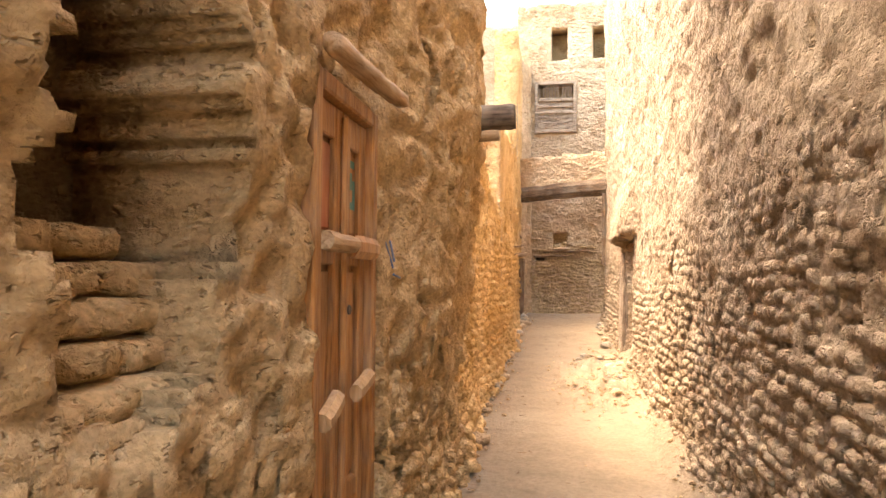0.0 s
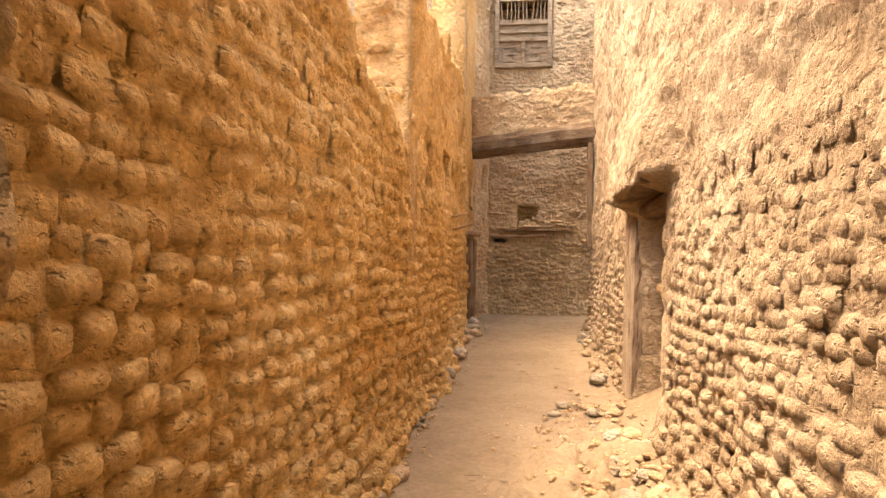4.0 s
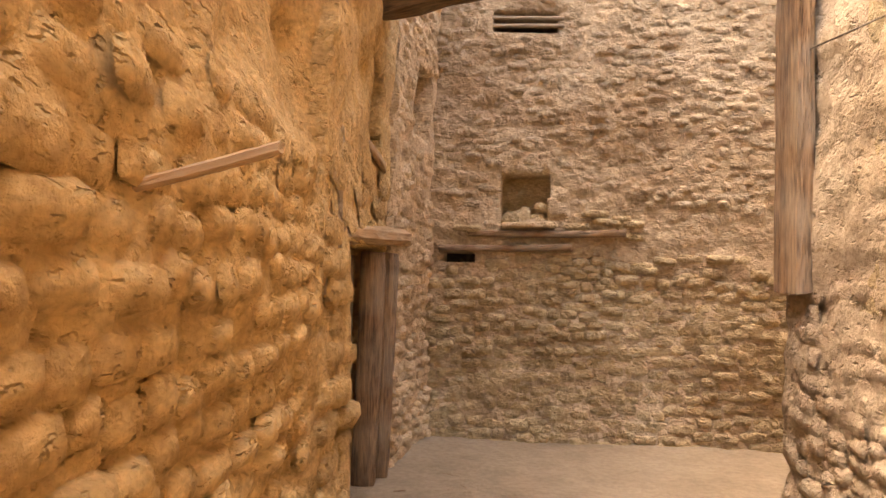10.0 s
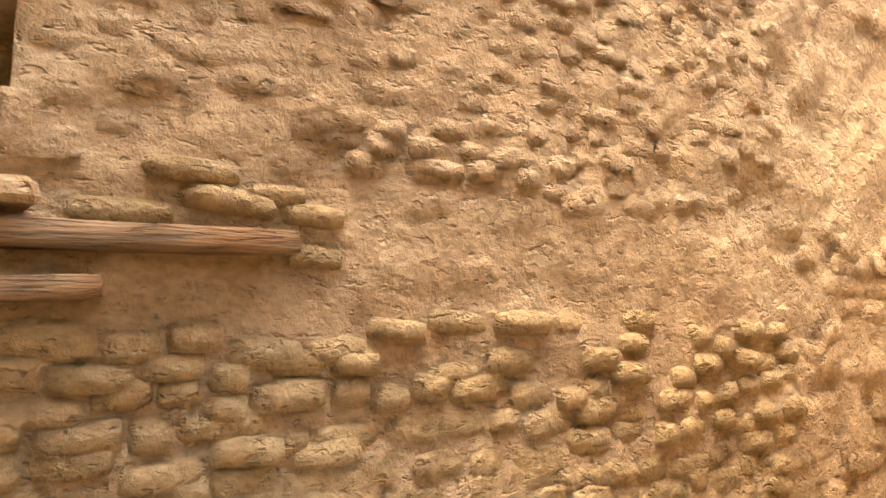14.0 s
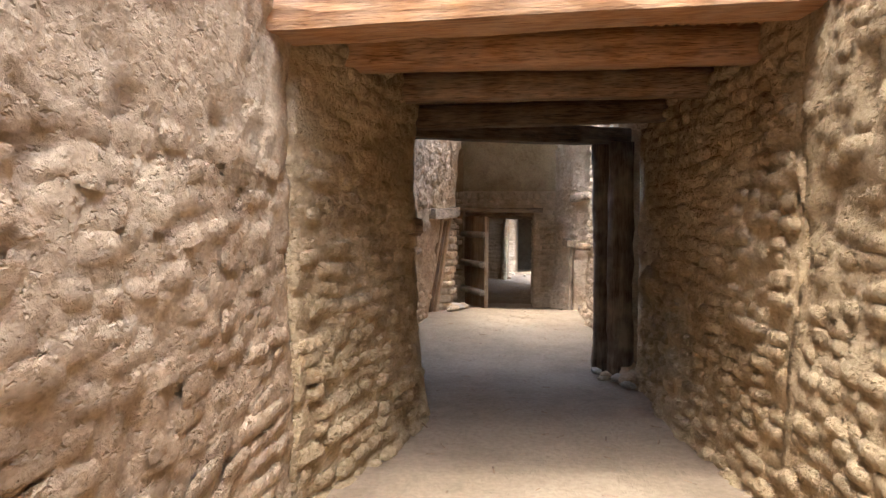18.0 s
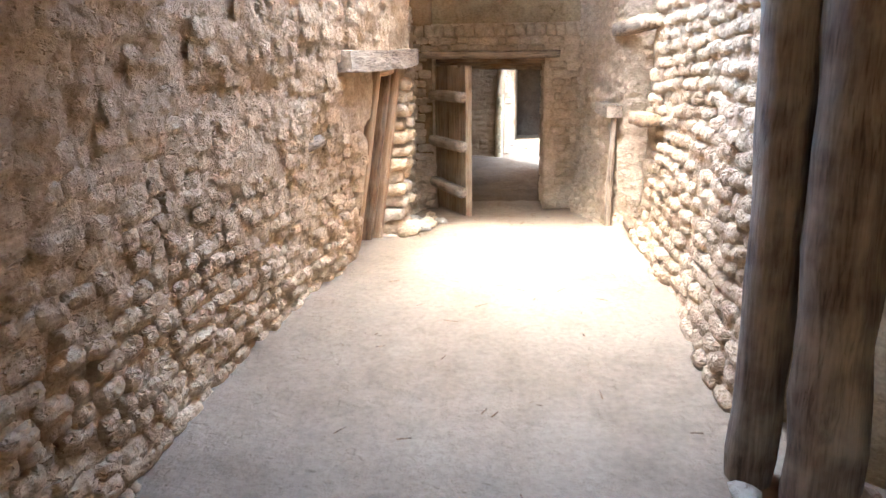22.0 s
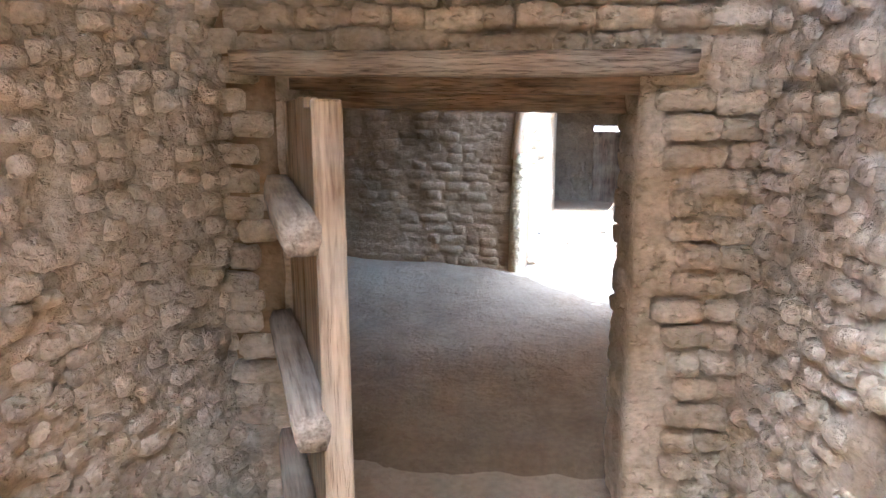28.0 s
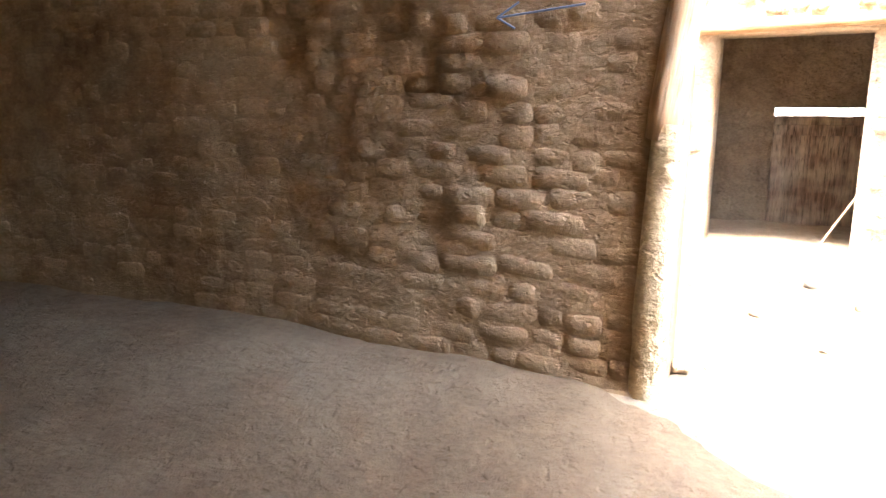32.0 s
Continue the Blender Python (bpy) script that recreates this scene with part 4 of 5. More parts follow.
for nm, a in (("frame", (0, 0.07, -0.09, 0.02, 0, WH)), ("frame", (WW - 0.07, WW, -0.09, 0.02, 0, WH)), ("frame", (0.07, WW - 0.07, -0.09, 0.02, 0, 0.07)), ("frame", (0.07, WW - 0.07, -0.09, 0.02, WH - 0.07, WH)),
              ("rail", (0.07, WW - 0.07, -0.075, 0.02, 0.44, 0.50)), ("rail", (0.07, WW - 0.07, -0.075, 0.02, 0.58, 0.63)), ("rail", (0.07, WW - 0.07, -0.075, 0.02, 0.72, 0.80)), ("mullion", (WW / 2 - 0.03, WW / 2 + 0.03, -0.075, 0.02, 0.07, 0.44)),
              ("panel", (0.07, WW - 0.07, -0.03, 0.01, 0.07, 0.80))):
    part(nm, slab(*a, 0.006), GREY_WOOD, window)
for sx in (0.07, WW / 2 + 0.03):
    for a in ((0.06, 0.09, 0.10, 0.38), (0.09, 0.26, 0.34, 0.38), (0.09, 0.26, 0.10, 0.14), (0.23, 0.26, 0.14, 0.26), (0.14, 0.23, 0.22, 0.26)):
        part("fret", slab(sx + a[0], sx + a[1], -0.055, -0.028, a[2], a[3], 0.004), GREY_WOOD, window)
for k in range(11):
    part("bar", timber(0.32, 0.02, 0.02, 95 + k, 0.006, 0.003, 5), GREY_WOOD, window, "", Matrix.Translation((0.12 + k * 0.07, -0.03, 0.79)) @ pose(0, 0, 0, 0, -90 + (k * 37 % 13 - 6), 0))

for k, (u, z, du, dz) in enumerate(((4.92, 0.93, 0.0, -0.12), (4.97, 0.94, 0.0, -0.10), (4.90, 0.78, 0.12, -0.015))):
    ends = [near_house.at(u + c * du, z + c * dz, 0.004)[0] for c in (0, 1)]
    beam("painted_mark", ends[0], ends[1] + Vector((0.001, 0, 0)), 0.012, 0.012, BLUE, "faded blue paint stroke on the mud wall", "painted mark", seed=200 + k, rings=6, bend=0.0, rough=0.001)

# ---- wires, stones, straw on the ground ----
def wire(name, pts, radius, material, label, category):
    cu = bpy.data.curves.new(name, "CURVE")
    cu.dimensions, cu.bevel_depth, cu.bevel_resolution = "3D", radius, 2
    sp = cu.splines.new("NURBS")
    sp.points.add(len(pts) - 1)
    for p, c in zip(sp.points, pts):
        p.co = (*c, 1)
    sp.use_endpoint_u, sp.order_u = True, 3
    cu.materials.append(material)
    return tagged(new(name, cu), label, category)


wire("cable", [(5.37, 21.1, 1.93), (5.36, 20.5, 1.84), (5.36, 19.8, 1.78), (5.36, 18.9, 1.69), (5.34, 18.2, 1.66), (5.29, 17.7, 1.56), (5.24, 17.2, 1.47), (5.23, 16.6, 1.42), (5.23, 16.0, 1.42)], 0.0035, POST_WOOD, "thin brown cable slung along the wall", "cable")

ROCKS = [None] * 8


def rock_mesh(k, material):
    if ROCKS[k] is None:
        bm = rock(1, 1, 1, k + 3, 2)
        me = bpy.data.meshes.new("stone")
        bm.to_mesh(me)
        bm.free()
        me.materials.append(material)
        me.polygons.foreach_set("use_smooth", [True] * len(me.polygons))
        ROCKS[k] = me
    return ROCKS[k]


def stone(x, y, s, k, flat=0.7, group="", label="dusty mud lump lying on the sand floor", z=None):
    ob = new("stone", rock_mesh(k % 8, STONE if k % 3 == 1 else CLAY))
    r = random.Random(k * 91 + int(x * 100))
    zz = (float(floor_z(np.array(x), np.array(y))) if z is None else z) + 0.012 + s * flat * 0.4
    ob.matrix_world = pose(x, y, zz, r.uniform(-15, 15), r.uniform(-15, 15), r.uniform(0, 360)) @ Matrix.Diagonal((s * r.uniform(0.8, 1.4), s, s * flat, 1))
    return tagged(ob, label, "stone", group)


rs = random.Random(5)
for k in range(90):
    y = rs.uniform(14.9, 17.2)
    stone(5.3 - abs(rs.gauss(0, 0.3)), y, rs.choice((0.02, 0.03, 0.04, 0.06)), k, 0.6, "rubble in the lane", "small mud clod in a sunlit heap of rubble")
for k in range(46):
    y = rs.uniform(12.8, 21.6)
    stone(3.80 + abs(rs.gauss(0, 0.05)), y, rs.choice((0.025, 0.04, 0.055, 0.08)), k + 3, 0.75, "lumps along the wall foot", "ochre mud lump fallen at the wall foot")
for k in range(14):
    y = rs.uniform(17.4, 21.0)
    stone(5.28 - abs(rs.gauss(0, 0.05)), y, rs.choice((0.02, 0.03, 0.05)), k + 5, 0.8, "lumps along the wall foot", "pale stone at the foot of the wall")
stone(5.20, 18.05, 0.08, 4, 0.6, "", "squarish pale stone at the foot of the wall")
stone(3.88, 20.9, 0.06, 6, 0.8, "", "ochre mud lump by the low doorway")


def heap():
    n = 70
    xs, ys = np.linspace(-0.62, 0.62, n), np.linspace(-1.3, 1.3, n)
    X, Y = np.meshgrid(xs, ys * 1.35, indexing="ij")
    f = np.clip(1 - (X / 0.60) ** 2 - (Y / 1.7) ** 2, 0, 1)
    Z = f**0.7 * (0.07 + 0.06 * fbm(X * 5, Y * 5, 88, 3) + 0.05 * fbm(X * 16, Y * 16, 90, 2)) - 0.035
    gx, gy = X + 4.95, Y + 15.7
    Z = Z + floor_z(gx, gy)
    idx = np.arange(n * n).reshape(n, n)
    F = np.stack([idx[:-1, :-1], idx[1:, :-1], idx[1:, 1:], idx[:-1, 1:]], -1).reshape(-1, 4)
    tagged(link("rubble_heap", mesh_from("rubble_heap", np.stack([gx, gy, Z], -1).reshape(-1, 3), F, SAND)), "low heap of crumbled mud and dust", "rubble", "", "stuff")


heap()


def gravel():
    """Crumbs of mud brick strewn over the heap and along the wall feet, too small to count."""
    r = random.Random(41)
    bm = rock(1, 1, 1, 21, 1)
    base, faces = [v.co.copy() for v in bm.verts], [[v.index for v in f.verts] for f in bm.faces]
    bm.free()
    vs, fs = [], []
    for k in range(900):
        if k < 520:
            x, y = 4.98 + r.gauss(0, 0.26), 15.6 + r.gauss(0, 0.8)
        elif k < 740:
            x, y = 3.84 + abs(r.gauss(0, 0.07)), r.uniform(11.5, 21.5)
        else:
            x, y = 5.34 - abs(r.gauss(0, 0.06)), r.uniform(9.0, 21.0)
        if not 3.8 < x < 5.38:
            continue
        size = 0.006 + 0.02 * r.random() ** 2.5
        m = pose(x, y, float(floor_z(np.array(x), np.array(y))) + size * 0.4 + (0.03 if k < 520 else 0.01), 0, 0, r.uniform(0, 360)) @ Matrix.Diagonal((size * r.uniform(0.9, 1.5), size, size * 0.75, 1))
        n = len(vs)
        vs += [m @ c for c in base]
        fs += [[n + a for a in f] for f in faces]
    tagged(link("gravel", mesh_from("gravel", vs, fs, TAN)), "crumbs of mud brick strewn on the sand", "gravel", "", "stuff")


gravel()


def litter():
    r = random.Random(9)
    vs, fs = [], []
    for k in range(420):
        if k < 150:
            x, y = r.uniform(3.85, 5.25), r.uniform(9.5, 22.5)
        elif k < 330:
            x, y = r.uniform(6, 19.5), r.uniform(20.9, 22.6)
        else:
            x, y = r.uniform(23.6, 26.9), r.uniform(20.2, 22.6)
        z = float(floor_z(np.array(x), np.array(y))) + 0.02
        l, w, a = r.uniform(0.015, 0.09), r.uniform(0.002, 0.005), r.uniform(0, 6.28)
        d, n = Vector((math.cos(a) * l / 2, math.sin(a) * l / 2, r.uniform(-0.006, 0.006))), Vector((-math.sin(a) * w, math.cos(a) * w, 0))
        c, u = Vector((x, y, z)), Vector((0, 0, w))
        b = len(vs)
        vs += [c - d - n, c - d + n, c - d + u, c + d - n, c + d + n, c + d + u]
        fs += [(b, b + 1, b + 4, b + 3), (b + 1, b + 2, b + 5, b + 4), (b + 2, b, b + 3, b + 5), (b, b + 2, b + 1), (b + 3, b + 4, b + 5)]
    tagged(link("straw", mesh_from("straw", vs, fs, BEAM_WOOD)), "scattered straw and twig bits on the sand", "straw", "", "stuff")


litter()

# ---- covered passage ----
beam("roof_beam", (11.02, 23.1, 2.16), (11.02, 20.5, 2.30), 0.32, 0.20, ORANGE_WOOD, "broad orange palm beam over the passage mouth", "beam", seed=101, boxy=0.9)
for k, (x, w, mm) in enumerate(((11.62, 0.24, ORANGE_WOOD), (12.45, 0.20, BEAM_WOOD), (13.3, 0.18, DARK_BEAM))):
    beam("roof_beam", (x, 22.95, 2.17 - 0.03 * k), (x + 0.04, 20.4, 2.24 - 0.03 * k), w, 0.20, mm, "rough reddish palm-wood roof beam", "beam", seed=110 + k, boxy=0.7)
for k in range(46):
    y = 20.55 + k * 0.053
    beam("roof_rib", (11.1, y, 2.315), (14.8, y + 0.02, 2.315), 0.040, 0.05, ORANGE_WOOD, "orange palm-rib strip in the passage ceiling", "roof rib", seed=130 + k, boxy=0.1, rings=6, bend=0.006)
beam("roof_beam", (13.35, 22.8, 2.06), (14.85, 20.7, 2.16), 0.22, 0.18, DARK_BEAM, "heavy dark beam at the passage exit", "beam", seed=121, boxy=0.85)
beam("passage_post", (14.60, 20.95, -0.1), (14.60, 20.96, 2.05), 0.17, 0.17, POST_WOOD, "dark weathered tree-trunk post", "post", seed=31, boxy=0.15, bend=0.02, rough=0.014, rings=14)
beam("passage_post", (14.42, 20.79, -0.1), (14.44, 20.80, 2.05), 0.23, 0.23, POST_WOOD, "thick dark weathered tree-trunk post", "post", seed=32, boxy=0.1, bend=0.025, rough=0.014, rings=14)
beam("passage_post", (14.66, 20.44, -0.1), (14.66, 20.42, 2.2), 0.34, 0.32, BROWN, "smooth mud-plastered post beside the wooden posts", "post", seed=35, boxy=0.2, rings=16)
tagged(part("stone", rock(0.34, 0.22, 0.16, 44), BROWN, None, "", Matrix.Translation((13.5, 20.60, 0.80)), True), "mud ledge bulging from the passage wall", "ledge")
beam("beam_stub", (12.50, 22.85, 1.31), (12.60, 22.45, 1.29), 0.13, 0.12, BEAM_WOOD, "round beam end bedded in the passage wall", "beam", seed=123, boxy=0.0, rings=16)
for k, (x, y, s) in enumerate(((14.2, 20.75, 0.10), (14.05, 20.86, 0.08), (14.35, 20.70, 0.12), (13.95, 20.72, 0.13), (14.45, 21.0, 0.05), (14.1, 21.0, 0.04), (13.8, 20.85, 0.07), (14.25, 20.95, 0.06))):
    stone(x, y, s, k + 11, 0.55, "stones at the posts", "flat dusty stone beside the passage posts")

# ---- second lane ----
beam("door_lintel", (16.47, 22.70, 1.445), (18.32, 22.45, 1.505), 0.24, 0.15, GREY_WOOD, "heavy sun-bleached lintel over a low doorway", "lintel", seed=33, boxy=0.97, bend=0.018, rings=12, rough=0.008)
beam("wall_log", (16.05, 22.87, 0.97), (17.10, 22.745, 1.02), 0.12, 0.09, GREY_WOOD, "weathered log bedded in the wall", "log", seed=141, bend=0.02, boxy=0.4, rings=12)
beam("door_jamb", (17.87, 22.72, 0.0), (17.81, 22.49, 1.42), 0.10, 0.08, PLANK_WOOD, "split wooden jamb of a low doorway", "door jamb", seed=143)
beam("door_jamb", (17.77, 22.79, 0.0), (17.72, 22.58, 1.40), 0.05, 0.13, BEAM_WOOD, "dark wooden plank jamb of a low doorway", "door jamb", seed=144)
beam("door_jamb", (17.40, 22.82, 0.0), (17.27, 22.57, 1.40), 0.07, 0.07, PLANK_WOOD, "wooden jamb of a low doorway", "door jamb", seed=145)
beam("wedge", (17.30, 22.60, 1.37), (17.52, 22.50, 1.39), 0.05, 0.045, PLANK_WOOD, "short pale wedge under a lintel", "wedge", seed=146)
for k, (x, y, s) in enumerate(((18.06, 22.38, 0.10), (18.24, 22.31, 0.085), (17.92, 22.44, 0.08), (18.38, 22.38, 0.05))):
    stone(x, y, s, 2 * k + 1, 0.7, "stones at the doorway", "whitish stone at the foot of a doorway")
for k, (x, y, s) in enumerate(((18.62, 22.46, 0.11), (19.0, 22.42, 0.05), (18.9, 22.22, 0.06), (19.45, 22.36, 0.05), (19.2, 22.30, 0.035))):
    stone(x, y, s, 3 * k + 1, 0.6, "stones on the porch floor", "dusty stone on the porch floor")

# side doorway on the right of the porch
beam("door_post", (18.52, 20.70, 0.0), (18.47, 20.72, 0.97), 0.06, 0.07, GREY_WOOD, "worn wooden door post", "door post", seed=151)
beam("door_beam", (18.98, 20.72, 1.04), (18.42, 20.72, 1.04), 0.16, 0.12, GREY_WOOD, "dark squared timber let into the wall corner", "beam", seed=152, boxy=0.95)
side_door = plank_door("door_5", two((18.42, 20.40, -0.02), (17.84, 20.38, -0.02)), 0.58, 1.55, 3, LEAF_WOOD, "grey plank door in a side doorway", seed=154)
beam("door_lintel", (18.62, 20.66, 1.70), (17.70, 20.62, 1.72), 0.16, 0.12, GREY_WOOD, "weathered lintel of a side doorway", "lintel", seed=155)
beam("loose_plank", (18.40, 20.56, 0.12), (17.96, 20.60, 0.09), 0.12, 0.05, BEAM_WOOD, "loose plank lying at a doorway", "plank", seed=156, boxy=0.95)
beam("wall_timber", (17.88, 20.645, 1.0), (17.35, 20.675, 1.02), 0.15, 0.10, BEAM_WOOD, "short timber at the end of the brick wall", "timber", seed=157)

# stacked rounded bricks between the low doorway and the porch
r = random.Random(12)
for k in range(13):
    z, x = 0.04 + k * 0.104, 17.90 + 0.03 * (k % 2)
    while x < 18.20 + 0.02 * (k % 3):
        ln = r.uniform(0.15, 0.24)
        y = 22.55 - (x - 17.9) * 0.10 - 0.05 * (z - 0.1)
        ob = new("brick", brick_mesh(TAN if r.random() < 0.5 else BUFF, r.randrange(12)))
        ob.matrix_world = Matrix.Translation((x + ln / 2, y, z)) @ Euler((r.gauss(0, 0.10), r.gauss(0, 0.06), math.pi + r.gauss(0, 0.12))).to_matrix().to_4x4() @ Matrix.Diagonal((ln * 0.98, r.uniform(0.05, 0.10), 0.098, 1))
        ob.parent = way_left.ob
        x += ln

# ---- broken window in the near house: courses left in the opening ----
for k in range(5):
    z, y = 0.50 + k * 0.085, 8.22 + 0.03 * (k % 2)
    while y < 8.86 - 0.04 * k:
        ln = r.uniform(0.14, 0.24)
        ob = new("brick", brick_mesh(OCHRE, r.randrange(12)))
        ob.matrix_world = Matrix(((0, 1, 0, 3.62 - 0.05 * k - r.uniform(0, 0.05)), (-1, 0, 0, y + ln / 2), (0, 0, 1, z), (0, 0, 0, 1))) @ Matrix.Diagonal((ln, r.uniform(0.04, 0.08), 0.082, 1))
        ob.parent = near_house.ob
        y += ln

# ---- gate ----
beam("gate_lintel", (20.07, 22.46, 1.57), (20.07, 21.0, 1.56), 0.15, 0.09, GREY_WOOD, "rough timber lintel above the gateway", "lintel", seed=34, boxy=0.7)
beam("gate_lintel", (20.30, 22.5, 1.53), (20.30, 21.0, 1.52), 0.26, 0.12, BEAM_WOOD, "dark inner lintel above the gateway", "lintel", seed=38, boxy=0.9)
beam("gate_lintel", (20.46, 22.6, 1.47), (20.46, 20.9, 1.46), 0.14, 0.13, BEAM_WOOD, "dark inner lintel above the gateway", "lintel", seed=39, boxy=0.9)
LEAF = two((20.14, 22.30, -0.06), (19.33, 21.96, -0.06))
gate_leaf = plank_door("gate_leaf", LEAF, 0.86, 1.50, 5, LEAF_WOOD, "open grey plank door leaf with three cross rails", seed=161, ragged=0.02, thick=0.04)
for z in (0.26, 0.72, 1.20):
    part("rail", timber(0.90, 0.11, 0.12, 170 + int(z * 10), 0.006, 0.005, 8, 0, 10, 0.75), LONG["grey_door_wood"], gate_leaf, "", Matrix.Translation((-0.01, -0.065, z)), True)
part("edge_board", slab(0.845, 0.885, -0.035, 0.035, 0.0, 1.50, 0.006), LEAF_WOOD, gate_leaf, "pale worn edge board")
r = random.Random(3)
for k in range(26):
    bm = bmesh.new()
    bmesh.ops.create_cone(bm, cap_ends=True, segments=8, radius1=0.008, radius2=0.005, depth=0.005)
    part("nail", bm, IRON, gate_leaf, "", Matrix.Translation((0.05 + 0.031 * k + 0.012 * math.sin(k * 5.7), 0.023, (1.22, 0.74, 0.28)[k % 3] + 0.055 * math.sin(k * 2.3))) @ pose(0, 0, 0, -90, 0, 0))
for a in ((0.05, 1.20, 0.012, 0.09), (0.075, 1.17, 0.012, 0.10), (0.10, 1.20, 0.010, 0.07), (0.05, 1.12, 0.08, 0.012), (0.085, 1.09, 0.010, 0.06)):
    part("painted_mark", slab(a[0], a[0] + a[2], 0.019, 0.024, a[1], a[1] + a[3], 0.0), BLUE, gate_leaf, "faded blue painted strokes")
for k in range(17):
    y = 22.60 - k * 0.108
    ob = new("brick", brick_mesh(BUFF, k % 12))
    ob.matrix_world = Matrix(((0, -1, 0, 20.13), (-1, 0, 0, y), (0, 0, 1, 1.80), (0, 0, 0, 1))) @ Euler((r.gauss(0, 0.05), r.gauss(0, 0.06), r.gauss(0, 0.08))).to_matrix().to_4x4() @ Matrix.Diagonal((0.100, 0.075, 0.125, 1))
    ob.parent = door_wall.ob

for k in range(22):
    z = -0.04 + k * 0.070
    for x0, ln in ((20.34, 0.13), (20.47, 0.14)):
        ob = new("brick", bedded_mesh(BUFF, (k * 5 + int(x0 * 10)) % 12))
        ob.matrix_world = Matrix(((1, 0, 0, x0 + r.uniform(-0.02, 0.02)), (0, -1, 0, 22.30), (0, 0, 1, z), (0, 0, 0, 1))) @ Euler((r.gauss(0, 0.08), r.gauss(0, 0.05), r.gauss(0, 0.1))).to_matrix().to_4x4() @ Matrix.Diagonal((ln, 0.028 * r.uniform(0.5, 1.7), 0.074, 1))
        ob.parent = door_wall.ob
        ob = new("brick", brick_mesh(BUFF, (k * 7 + int(x0 * 10)) % 12))
        ob.matrix_world = Matrix(((-1, 0, 0, x0 + r.uniform(-0.02, 0.02)), (0, 1, 0, 21.14), (0, 0, 1, z), (0, 0, 0, 1))) @ Euler((r.gauss(0, 0.08), r.gauss(0, 0.05), r.gauss(0, 0.1))).to_matrix().to_4x4() @ Matrix.Diagonal((ln, 0.014 * r.uniform(0.6, 1.4), 0.070, 1))
        ob.parent = door_wall.ob

gate_frame = empty("trim", Matrix.Translation((20.13, 22.30, -0.06)), "worn wooden jamb boards beside the gateway", "trim", "", "structure")
for k, (a, b) in enumerate(((0.0, 0.10), (0.104, 0.17), (0.174, 0.25))):
    part("board", slab(a, b, -0.02 - 0.006 * (k % 2), 0.03, 0.0, 1.5, 0.005), LEAF_WOOD, gate_frame)

# ---- gate room and bright court ----
beam("inner_post", (23.40, 21.52, 0.0), (23.39, 21.50, 1.05), 0.13, 0.12, BROWN, "bowed mud-caked post at the end of the wall", "post", seed=181, boxy=0.3, bend=0.01)
beam("inner_post", (23.40, 21.52, 1.0), (23.44, 21.36, 2.5), 0.12, 0.12, PLANK_WOOD, "leaning upper post at the end of the wall", "post", seed=182, boxy=0.3)
beam("roof_beam", (20.9, 20.4, 2.36), (20.9, 27.2, 2.38), 0.16, 0.14, BEAM_WOOD, "dark roof beam of the gate room", "beam", seed=183)
beam("roof_beam", (22.1, 20.4, 2.36), (22.1, 27.2, 2.38), 0.16, 0.14, BEAM_WOOD, "dark roof beam of the gate room", "beam", seed=184)
for k, (x, y, s) in enumerate(((23.72, 21.48, 0.05), (23.66, 21.40, 0.045), (25.2, 21.25, 0.05), (26.1, 21.5, 0.07), (24.6, 21.0, 0.03), (25.4, 20.6, 0.04), (26.4, 21.4, 0.05), (24.1, 20.8, 0.025), (24.9, 20.45, 0.03))):
    stone(x, y, s, k + 2, 0.75, "stones in the court", "small pale stone on the bright court floor")
beam("stick", (25.45, 20.75, 0.03), (26.35, 20.12, 0.55), 0.014, 0.014, PLANK_WOOD, "thin stick leaning in the court", "stick", seed=191, boxy=0.1, rings=6)
dark_door = plank_door("door_6", two((28.43, 20.40, -0.02), (28.32, 19.64, -0.02)), 0.76, 1.07, 5, POST_WOOD, "dark plank door with daylight above it", seed=192, ragged=0.015)
# Added board behind the planks stops daylight showing through the gaps.
part("backing", slab(-0.06, 0.82, 0.024, 0.05, 0.0, 1.06, 0.003), POST_WOOD, dark_door)
part("backing", slab(0.0, 0.76, -0.05, -0.024, 0.88, 0.98, 0.003), POST_WOOD, dark_door)
beam("door_lintel", (27.02, 21.25, 1.72), (26.62, 19.90, 1.72), 0.20, 0.08, PLANK_WOOD, "pale lintel above a dark doorway", "lintel", seed=193)
for a, b in (((0.30, 1.42), (0.62, 1.45)), ((0.30, 1.42), (0.38, 1.47)), ((0.30, 1.42), (0.37, 1.38))):
    ends = [room_back.at(room_back.length - 0.95 + c[0], c[1], 0.016)[0] for c in (a, b)]
    wire("painted_arrow", [tuple(e) for e in ends], 0.004, BLUE, "blue arrow stroke painted on the wall", "painted mark")

# ---- brick courses, last ----
ramp = lambda v, a, b, lo, hi: lo + (hi - lo) * min(1, max(0, (v - a) / (b - a)))
fade = lambda a, b, lo, hi: (lambda u, z: ramp(z + 0.15 * math.sin(u * 2.3) + 0.08 * math.sin(u * 7.1), a, b, lo, hi))
ruin_wall.bricks(lambda u, z: 0.97 if z < 1.45 else 0.0 if u > 4 else 0.9, (1.5, 8.0, -0.5, 1.1), size=0.155, course=0.09, proud=lambda u, z: ramp(z, 0.6, 1.4, 0.022, 0.005) if u > 4 else ramp(z, 0.4, 1.2, 0.024, 0.009), limit=330, jitter=1.2, gap=0.90)
near_house.bricks(lambda u, z: 0.9 if z < 0.5 else 0, (2.0, 7.0, -1, 0.6), size=0.15, course=0.085, gap=0.88, proud=fade(-0.5, 0.4, 0.026, 0.004), jitter=1.3)
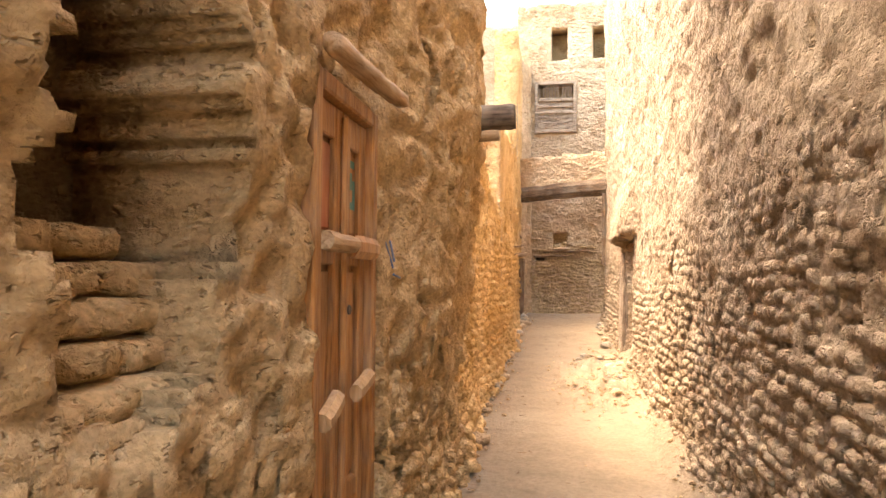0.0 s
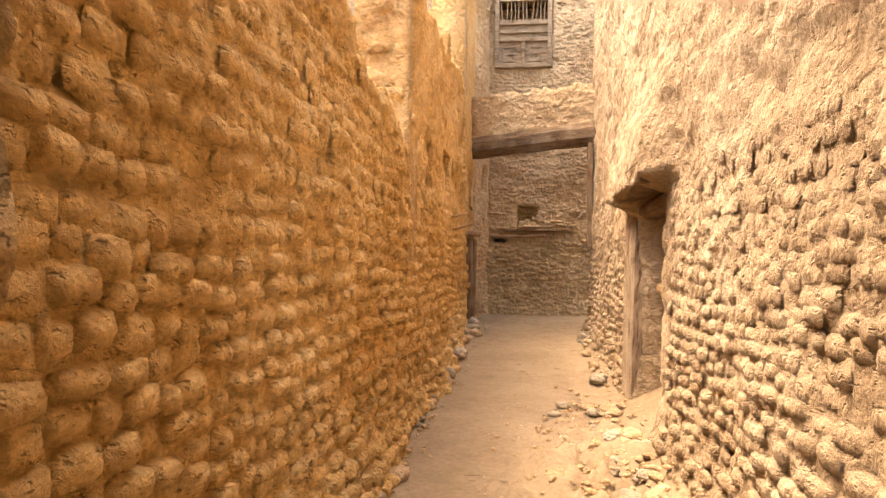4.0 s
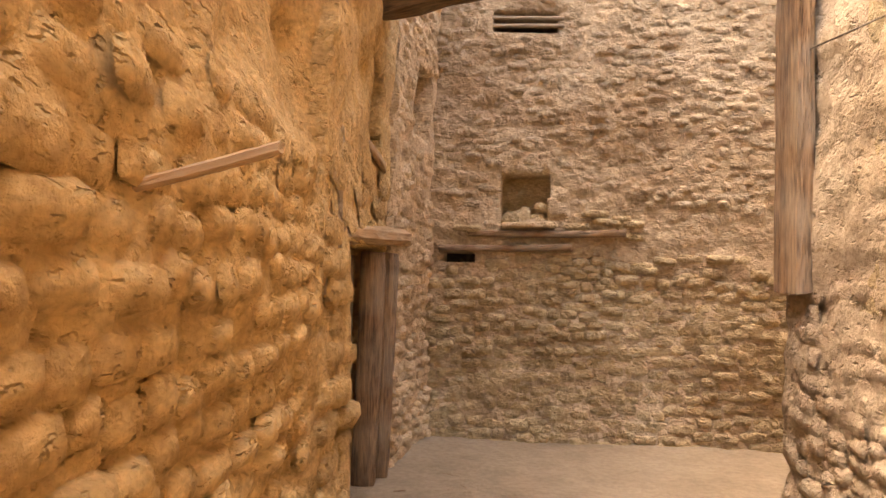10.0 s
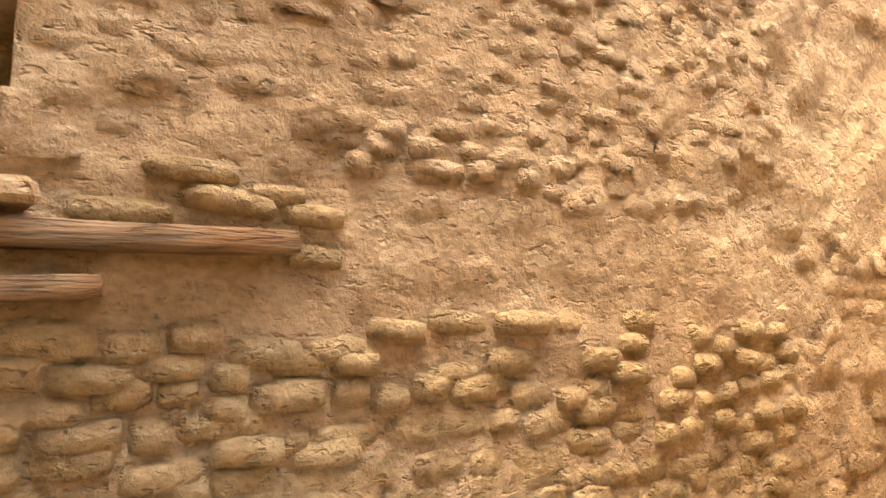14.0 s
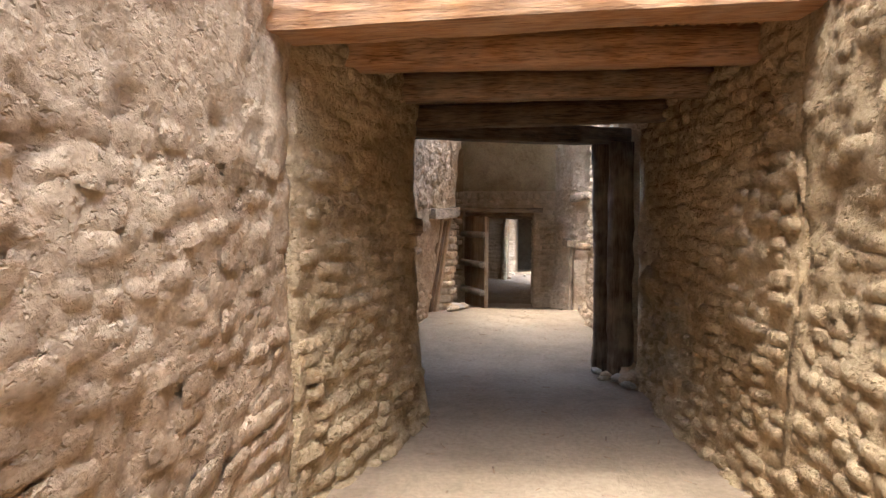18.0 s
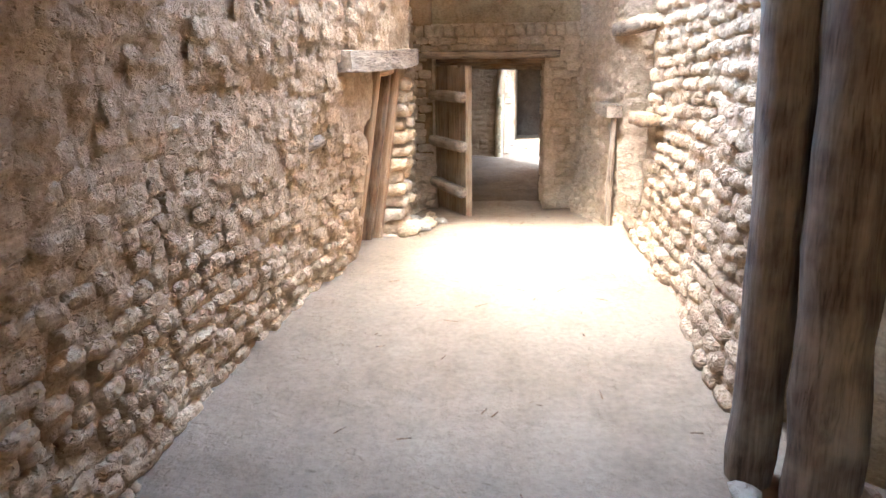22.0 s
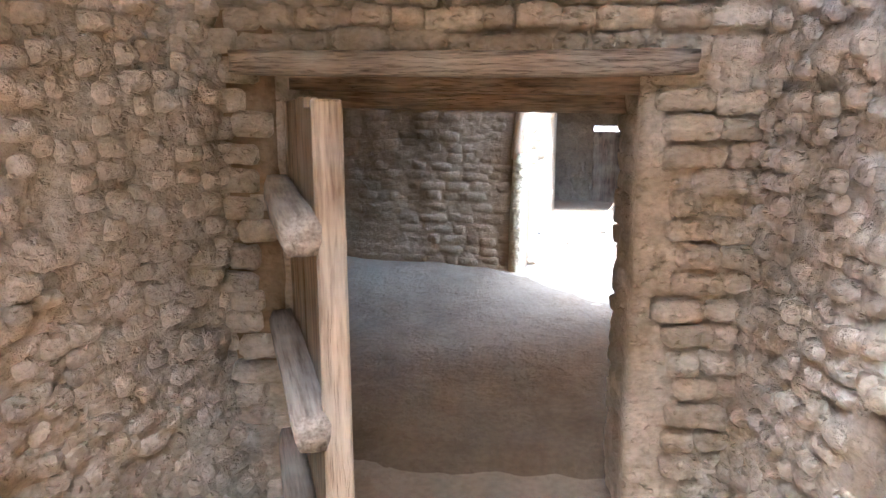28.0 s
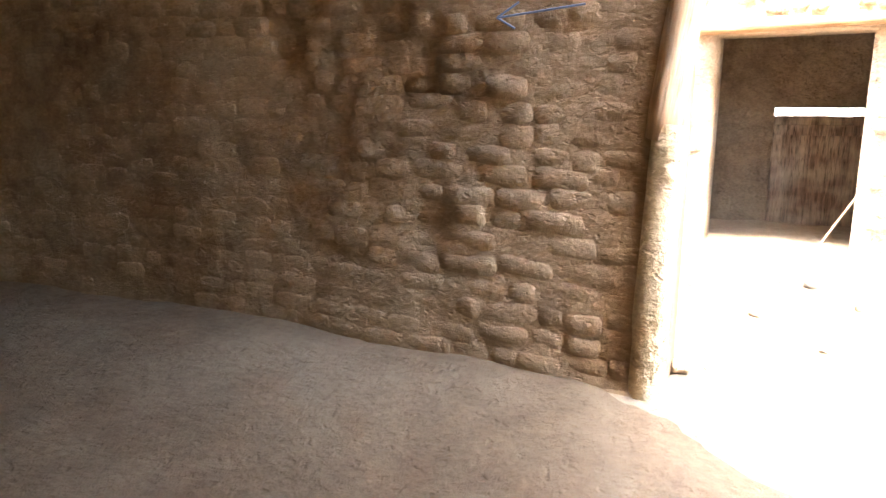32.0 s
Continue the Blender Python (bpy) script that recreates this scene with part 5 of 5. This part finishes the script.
right_wall.bricks(lambda u, z: 0.92 if u < 10.4 and z < 1.3 else 0, (6.5, 10.4, -0.9, 0.9), size=0.13, course=0.072, proud=fade(0.0, 1.0, 0.015, 0.003), limit=300, jitter=1.1, gap=0.88)
right_wall.bricks(lambda u, z: 0.92 if u > 11.7 and z < 1.1 else 0, (11.7, 15.6, -0.5, 0.6), size=0.12, course=0.07, proud=fade(-0.1, 0.9, 0.020, 0.003), limit=250, jitter=1.4, seed=2)
third_house.bricks(lambda u, z: 0.97 if z < 1.6 else 0, (0.0, 2.5, 0, 2), size=0.21, course=0.115, proud=fade(0.9, 1.5, 0.03, 0.005))
third_end.bricks(lambda u, z: 0.9, (0, 1, 0, 2), size=0.12, course=0.07, proud=fade(0.8, 1.8, 0.020, 0.008), jitter=1.4)
far_wall.bricks(lambda u, z: 0.96 if u < 3.4 and z < 1.25 else 0, (0, 3.4, 0, 2.0), BROWN, size=0.14, course=0.072, proud=lambda u, z: ramp(u, 1.6, 3.0, 0.022, 0.010) if patch(u, z, 0.62, 5, 2.2) else 0.007, limit=340, jitter=1.9)
far_wall.bricks(lambda u, z: 1.0 if 1.36 < z < 1.54 + 0.03 * math.sin(u * 9) and (0.5 < u < 0.80 or 1.16 < u < 1.72) else 0, (0, 3, 1, 2), BROWN, size=0.17, course=0.06, proud=0.028, limit=60, jitter=1.5, seed=7)
far_wall.bricks(lambda u, z: 0.85 if u > 3.4 and z < 1.6 else 0, (3.4, 7, 0, 1.5), size=0.22, course=0.085, proud=fade(0.1, 1.0, 0.014, 0.003), limit=150, jitter=1.7, seed=2)
far_wall.bricks(lambda u, z: 0.75 if u < 3.4 and z > 1.56 else 0, (9, 9, 0, 0), size=0.12, course=0.062, proud=lambda u, z: 0.008 if patch(u, z, 0.4, 8, 2.0) else 0.004, jitter=2.0, seed=3, lift=0.002)
court_right.bricks(lambda u, z: 0.85, (0, 3, 0, 1.5), size=0.17, course=0.085, proud=fade(0.2, 1.4, 0.014, 0.004), jitter=1.4)
parapet.bricks(lambda u, z: 0.6, (0, 3, 2, 4), size=0.14, course=0.08, proud=0.010, jitter=1.3)
over_in.bricks(lambda u, z: 0.95, (0, 3, 2.2, 3.2), size=0.18, course=0.075, proud=0.02)
pass_left.bricks(lambda u, z: 0.85, (0, 3, 0, 2), size=0.19, course=0.085, proud=fade(0.2, 1.6, 0.024, 0.012), jitter=1.4)
pass_right.bricks(lambda u, z: 0.85, (0, 3, 0, 2), size=0.19, course=0.085, proud=fade(0.2, 1.6, 0.022, 0.020), jitter=1.4)
way_left.bricks(lambda u, z: 0.96, (1.8, 6.5, 0, 1.3), size=0.14, course=0.083, proud=fade(0.3, 1.05, 0.022, 0.003), limit=340, jitter=1.4)
way_right.bricks(lambda u, z: 0.98, (0.2, 3, 0, 1.8), size=0.18, course=0.088, proud=0.024, limit=340, jitter=1.2)
porch_left.bricks(lambda u, z: 0.8, (0, 2, 0, 2), size=0.10, course=0.065, proud=0.017, jitter=1.8, gap=0.9)
porch_right.bricks(lambda u, z: 0.85, (0, 2, 0, 2), size=0.11, course=0.068, proud=fade(0.8, 1.8, 0.020, 0.013), jitter=1.7, gap=0.9)
door_wall.bricks(lambda u, z: 0.97 if z < 1.72 else 0, (0, 3, -0.2, 1.75), size=0.17, course=0.088, proud=0.045, jitter=0.7, gap=0.97, loose=True)
room_back.bricks(lambda u, z: 0.92, (1.5, 5.0, 0, 2.0), size=0.19, course=0.085, proud=0.006, jitter=0.9, lift=0.002)
court_far.bricks(lambda u, z: 0.8 * patch(u, z, 0.5, 13, 1.8), (2.5, 4.8, 0, 2), size=0.17, proud=0.018)
back_yard.bricks(lambda u, z: 0.9, (0, 5, 0, 2), size=0.2, course=0.1, proud=0.03, jitter=1.5, limit=120)
ruin_end.bricks(lambda u, z: 0.95, (0, 2, 1, 3), size=0.22, proud=0.02)
